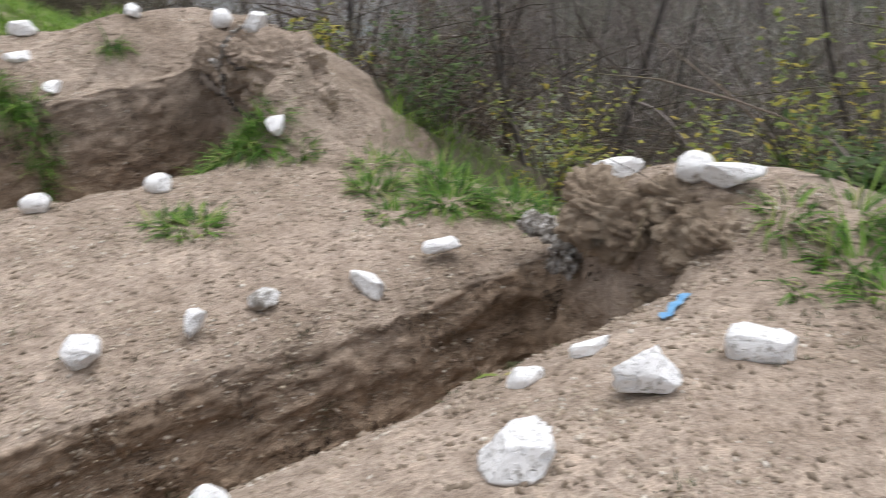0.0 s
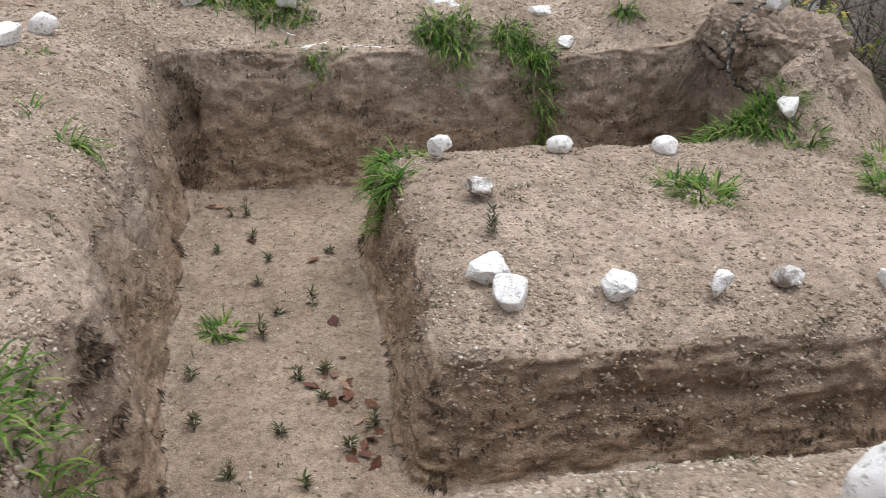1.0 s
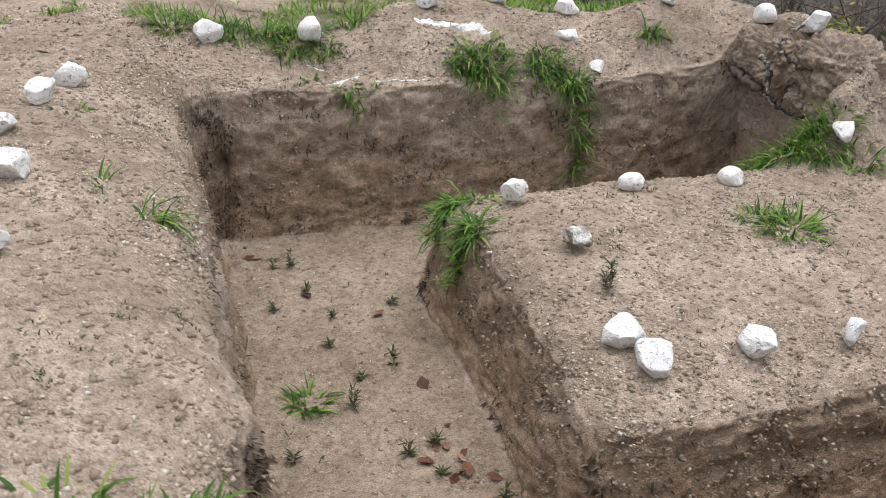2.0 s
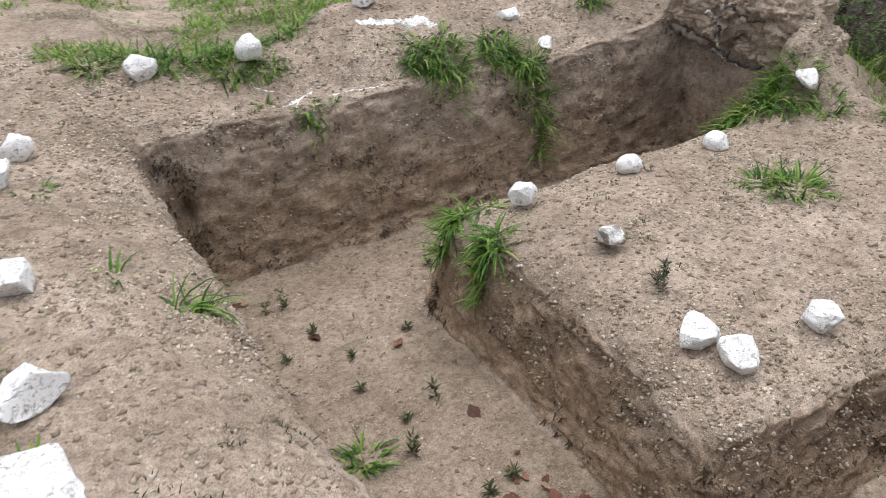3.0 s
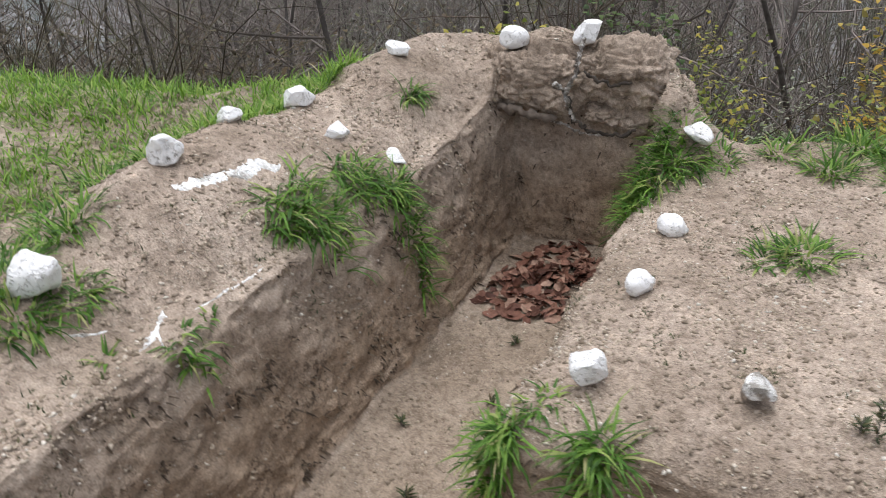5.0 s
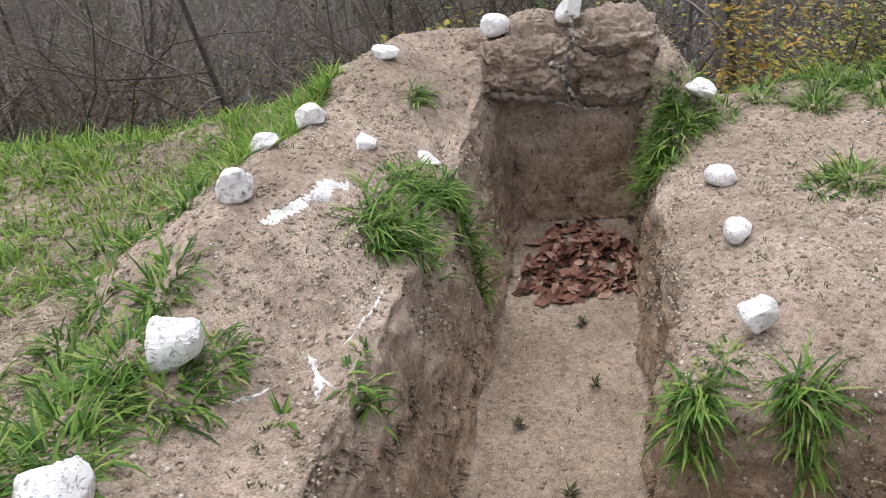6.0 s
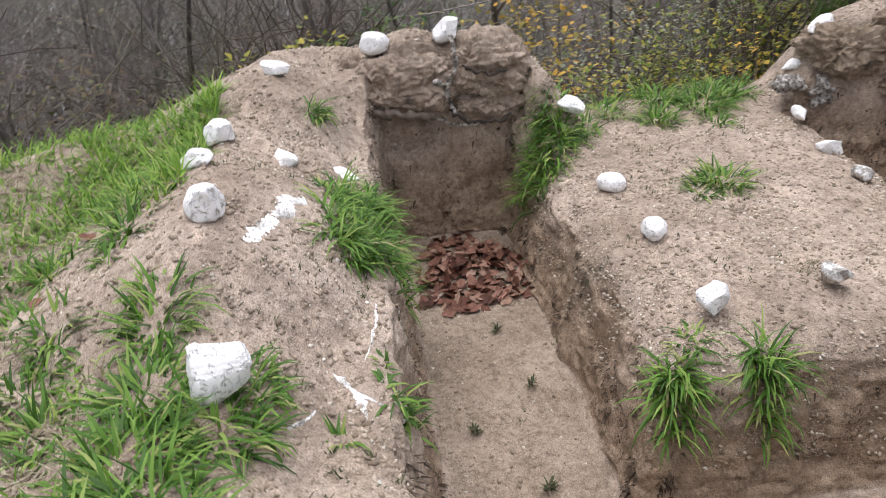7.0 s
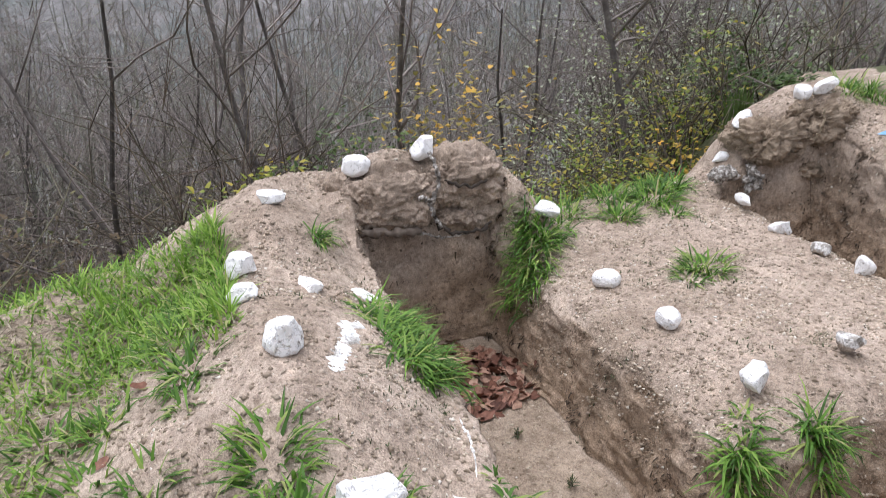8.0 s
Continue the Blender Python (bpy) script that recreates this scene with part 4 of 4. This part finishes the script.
# verge along the brink of the slope
N = 15000
x, y = g.uniform(2.75, 6.0, N), g.uniform(-6, 3.6, N)
ok = g.rand(N) < np.clip(0.25 + 0.9 * vnoise(x * 1.2, y * 1.2, 24), 0, 1) * sstep(6.2, 3.2, x)
x, y = x[ok], y[ok]
ok = land(x, y)[0] < 0.56
x, y = x[ok], y[ok]
n = len(x)
tagged(blade_mesh("verge_grass", np.stack([x, y, land(x, y)[0] - 0.01], -1), 0.1 + 0.22 * g.rand(n), g.uniform(0, 6.28, n), np.abs(g.normal(0.3, 0.25, n)), np.abs(g.normal(0.8, 0.5, n)), 0.006 + 0.006 * g.rand(n), MEADOW), "rough green and straw-coloured grass on the slope", "grass", kind="stuff")


# ---- woods on the slope behind ----
def branch(rnd, store, p, way, length, rad, level, top):
    n = 6 if level < 2 else 4
    pts, radii = [p.copy()], [rad]
    way = way.normalized()
    for k in range(n):
        way = (way + Vector((rnd.gauss(0, 1), rnd.gauss(0, 1), rnd.gauss(0, 1))) * (0.1 + 0.08 * level) + Vector((0, 0, 0.06))).normalized()
        p = p + way * length / n
        pts.append(p.copy())
        radii.append(rad * (1 - 0.78 * (k + 1) / n))
    verts, faces = store[min(level, 1)]
    tube(verts, faces, pts, radii, 6 if level == 0 else 3)
    if level >= top:
        return
    for k in range((10, 7, 5, 4)[level]):
        f = rnd.uniform(0.12, 1.0)
        i = min(int(f * n), n - 1)
        at = pts[i].lerp(pts[i + 1], f * n - i)
        side = Vector((rnd.gauss(0, 1), rnd.gauss(0, 1), rnd.gauss(0, 0.5) + 0.25)).normalized()
        branch(rnd, store, at, way * 0.5 + side * 0.85, length * rnd.uniform(0.28, 0.5), max(radii[i] * 0.5, 0.004), level + 1, top)


def bare_tree(seed, tall, rad, top=3):
    rnd = random.Random(seed)
    store = [([], []), ([], [])]
    branch(rnd, store, Vector((0, 0, -0.3)), Vector((rnd.gauss(0, 0.25), rnd.gauss(0, 0.25), 1)), tall, rad, 0, top)
    root = new("bare_tree")
    mesh_object("trunk", *store[0], [BARK], root)
    mesh_object("crown", *store[1], [TWIG], root)
    return tagged(root, "thin leafless grey-brown tree on the wooded slope", "tree", "woodland trees")


models = [bare_tree(40 + k, 5.5 + 0.7 * k, 0.028 + 0.009 * k) for k in range(7)]
rnd = random.Random(5)
spots = []
while len(spots) < 150:
    x = 5.2 + 24 * rnd.random() ** 1.2
    y = rnd.uniform(-8 - 0.8 * x, 8 + 0.8 * x)
    if all((x - a) ** 2 + (y - b) ** 2 > 0.8 for a, b in spots) and not (x < 9 and -2.0 < y < 0.2):
        spots.append((x, y))
for k, (x, y) in enumerate(spots):
    z = float(land(np.array(x), np.array(y))[0])
    m = pose(x, y, z, rnd.gauss(0, 9), rnd.gauss(0, 9), rnd.uniform(0, 360))
    if k < 7:
        models[k].matrix_world = m
    else:
        copy_thing(models[k % (3 if x < 9 else 7)], m)

# brushwood: tangled thin stems between the trees
rnd = random.Random(8)
vs, fs = [], []
for k in range(12500):
    x = 3.9 + 20 * rnd.random() ** 1.25
    y = rnd.uniform(-9 - 0.9 * x, 9 + 0.9 * x) if k < 7400 else rnd.uniform(1.5, 14)
    if k > 11300:
        x, y = rnd.uniform(2.2, 6), rnd.uniform(4.2, 14)
    thick = float(vnoise(np.array(x * 0.55), np.array(y * 0.55), 71))
    if thick < rnd.gauss(0.05, 0.12) and x > 3.9 or (x < 9.3 and -2.2 < y < 0.4 and rnd.random() < 0.75):
        continue
    p = Vector((x, y, float(heights(x, y)) - 0.05))
    way = Vector((rnd.gauss(0, 0.4), rnd.gauss(0, 0.4), 1)).normalized()
    tall = rnd.uniform(0.8, 2.6) * (1 + 0.08 * (x - 4))
    rad = rnd.uniform(0.003, 0.011) * (1 + 0.05 * (x - 4))
    pts = [p.copy()]
    for i in range(4):
        way = (way + Vector((rnd.gauss(0, 0.36), rnd.gauss(0, 0.36), rnd.gauss(-0.02, 0.2)))).normalized()
        p = p + way * tall / 4
        pts.append(p.copy())
    tube(vs, fs, pts, [rad, rad * 0.85, rad * 0.7, rad * 0.5, rad * 0.2], 3)
    for i in (1, 2, 3, 2, 3):
        w2 = (way * 0.4 + Vector((rnd.gauss(0, 1), rnd.gauss(0, 1), rnd.gauss(0.2, 0.6)))).normalized()
        q_ = pts[i] + w2 * tall * rnd.uniform(0.18, 0.42)
        tube(vs, fs, [pts[i], pts[i].lerp(q_, 0.5) + Vector((0, 0, 0.03)), q_], [rad * 0.5, rad * 0.4, rad * 0.15], 3)
tagged(mesh_object("brushwood", vs, fs, [BRUSH]), "tangled leafless brown brushwood on the slope", "brushwood", kind="stuff")


# the farther woods, across the valley side, haze painted into their pale stems
vs, fs = [], []
for k in range(5200):
    x = 17 + 45 * rnd.random()
    y = rnd.uniform(-8 - 0.8 * x, 8 + 0.8 * x)
    p = Vector((x, y, float(heights(x, y)) - 0.1))
    tall = rnd.uniform(3, 7)
    q_ = p + Vector((rnd.gauss(0, 0.9), rnd.gauss(0, 0.9), tall))
    mid = p.lerp(q_, 0.5) + Vector((rnd.gauss(0, 0.3), rnd.gauss(0, 0.3), 0))
    rad = rnd.uniform(0.015, 0.05)
    tube(vs, fs, [p, mid, q_], [rad, rad * 0.8, rad * 0.3], 3)
    for i in range(4):
        a_ = mid.lerp(q_, rnd.random())
        tube(vs, fs, [a_, a_ + Vector((rnd.gauss(0, 1), rnd.gauss(0, 1), rnd.uniform(0.3, 1.6)))], [rad * 0.5, rad * 0.2], 3)
tagged(mesh_object("far_woods", vs, fs, [FARTWIG]), "leafless grey-brown woods across the valley, paled for haze", "woods", kind="stuff")


def leafy_bush(x, y, tall, wide, n, seed, mat, label, low=0.0, leaf=1.0):
    g = np.random.RandomState(seed)
    rr = random.Random(seed)
    z0 = float(land(np.array(x), np.array(y))[0])
    root = new("bush")
    root.location = (x, y, z0)
    vs, fs, ends = [], [], []
    for k in range(max(10, n // 40)):
        p, way = Vector((rr.gauss(0, 0.08), rr.gauss(0, 0.08), -0.05)), Vector((rr.gauss(0, 0.5), rr.gauss(0, 0.5), 1)).normalized()
        pts = [p.copy()]
        L = tall * rr.uniform(0.5, 1.1)
        for i in range(5):
            way = (way + Vector((rr.gauss(0, 0.25), rr.gauss(0, 0.25), rr.gauss(0, 0.15)))).normalized()
            p = p + Vector((way.x * wide / tall * 1.3, way.y * wide / tall * 1.3, way.z)) * L / 5
            pts.append(p.copy())
        ends += pts[1:] if low else pts[2:]
        tube(vs, fs, pts, [0.012, 0.01, 0.008, 0.006, 0.004, 0.002], 4)
    mesh_object("branchwork", vs, fs, [TWIG], root)
    idx = g.randint(0, len(ends), n)
    base = np.array([tuple(e) for e in ends])[idx] + g.normal(0, 1, (n, 3)) * np.array([wide, wide, tall]) * 0.075
    base[:, 2] = np.maximum(base[:, 2], 0.02)
    blade_mesh("foliage", base, leaf * (0.03 + 0.04 * g.rand(n)), g.uniform(0, 6.28, n), g.uniform(0.6, 2.0, n), g.uniform(0, 0.8, n), leaf * (0.02 + 0.025 * g.rand(n)), mat, root)
    return tagged(root, label, "bush", "bushes")


leafy_bush(8.6, -1.3, 1.5 - float(land(np.array(8.6), np.array(-1.3))[0]), 1.2, 1500, 51, YELLOW, "thin bush with sparse yellow autumn leaves", 0.0, 2.0)
leafy_bush(3.9, 0.95, 1.0, 0.7, 800, 52, BUSH, "low green bush behind the earth mound")
leafy_bush(6.6, -2.0, 3.0, 1.3, 1100, 53, PALEBUSH, "pale green leafy bush on the slope")
leafy_bush(8.0, -5.0, 5.0, 2.6, 3600, 54, PALEBUSH, "pale grey-green bush on the slope")
leafy_bush(7.0, -3.6, 3.4, 2.0, 2600, 63, PALEBUSH, "pale grey-green bush on the slope")
leafy_bush(4.4, -1.3, 1.5, 0.9, 1000, 55, YELLOWGREEN, "low bush with yellow-green leaves at the brink")
leafy_bush(4.2, -2.2, 1.6, 0.8, 1000, 56, YELLOWGREEN, "low bush with yellow-green leaves at the brink")
leafy_bush(4.4, -3.0, 1.2, 0.8, 1000, 57, BUSH, "green bush beyond the earth mound")
leafy_bush(3.8, 2.6, 0.6, 0.8, 700, 58, BUSH, "low green bramble below the grassy brink")
leafy_bush(3.3, 1.75, 0.6, 0.5, 450, 59, YELLOWGREEN, "low bramble with yellow-green leaves at the brink")
leafy_bush(5.5, 5.0, 1.2, 1.2, 1200, 60, PALEBUSH, "pale green bush among the brushwood")
leafy_bush(7.5, 2.5, 1.8, 1.3, 1300, 61, BUSH, "green bush among the brushwood")
leafy_bush(7.0, -7.0, 3.0, 1.8, 1800, 62, BUSH, "green bush among the bare trees")
leafy_bush(5.0, 0.6, 1.4, 0.9, 700, 64, YELLOWGREEN, "bush with yellow-green leaves on the slope")
leafy_bush(9.0, 1.0, 2.4, 1.6, 1500, 65, PALEBUSH, "pale green bush among the bare trees")
leafy_bush(6.2, -4.3, 2.6, 1.8, 2200, 67, PALEBUSH, "pale grey-green bush on the slope")
leafy_bush(4.2, -1.75, 1.2, 0.8, 900, 68, YELLOWGREEN, "low bush with yellow-green leaves at the brink")
leafy_bush(6.0, 1.8, 1.3, 1.0, 700, 66, PALEBUSH, "pale green bush among the brushwood")
for k, (x, y, wide) in enumerate([(5.2, 5.2, 1.3), (6.2, 3.9, 1.3), (7.5, 6.5, 1.7), (6.5, 8.2, 2.0), (8.0, 4.6, 1.5)]):
    leafy_bush(x, y, 0.4 - float(heights(x, y)), wide, 2200, 70 + k, RUSSET, "dense russet-brown bramble thicket on the slope", 0.0, 1.5)
# broad-bladed plant and yellow weeds behind the end mound
z0 = float(heights(3.55, -2.42))
g = np.random.RandomState(91)
n = 26
base = np.stack([g.normal(0, 0.06, n), g.normal(0, 0.06, n), np.full(n, -0.02)], -1)
length, az = (1.22 - z0) * g.uniform(0.7, 1.1, n), g.uniform(0, 6.28, n)
lean, droop, width = np.abs(g.normal(0.12, 0.1, n)), np.abs(g.normal(0.25, 0.2, n)), 0.03 + 0.015 * g.rand(n)
ob = new("broadleaf_clump")
for k in range(n):
    i_ = slice(k, k + 1)
    blade_mesh("leaf", base[i_], length[i_], az[i_], lean[i_], droop[i_], width[i_], BUSH, ob)
ob.location = (3.55, -2.42, z0)
tagged(ob, "clump of tall dark green sword-shaped leaves", "plant")
leafy_bush(3.6, -2.02, 1.12 - float(heights(3.6, -2.02)), 0.45, 260, 80, YELLOW, "yellow-leaved weeds behind the end mound", 1.0, 0.9)
leafy_bush(3.5, -2.86, 1.45 - float(heights(3.5, -2.86)), 0.5, 420, 81, BUSH, "tall green weeds behind the end mound", 1.0, 0.9)
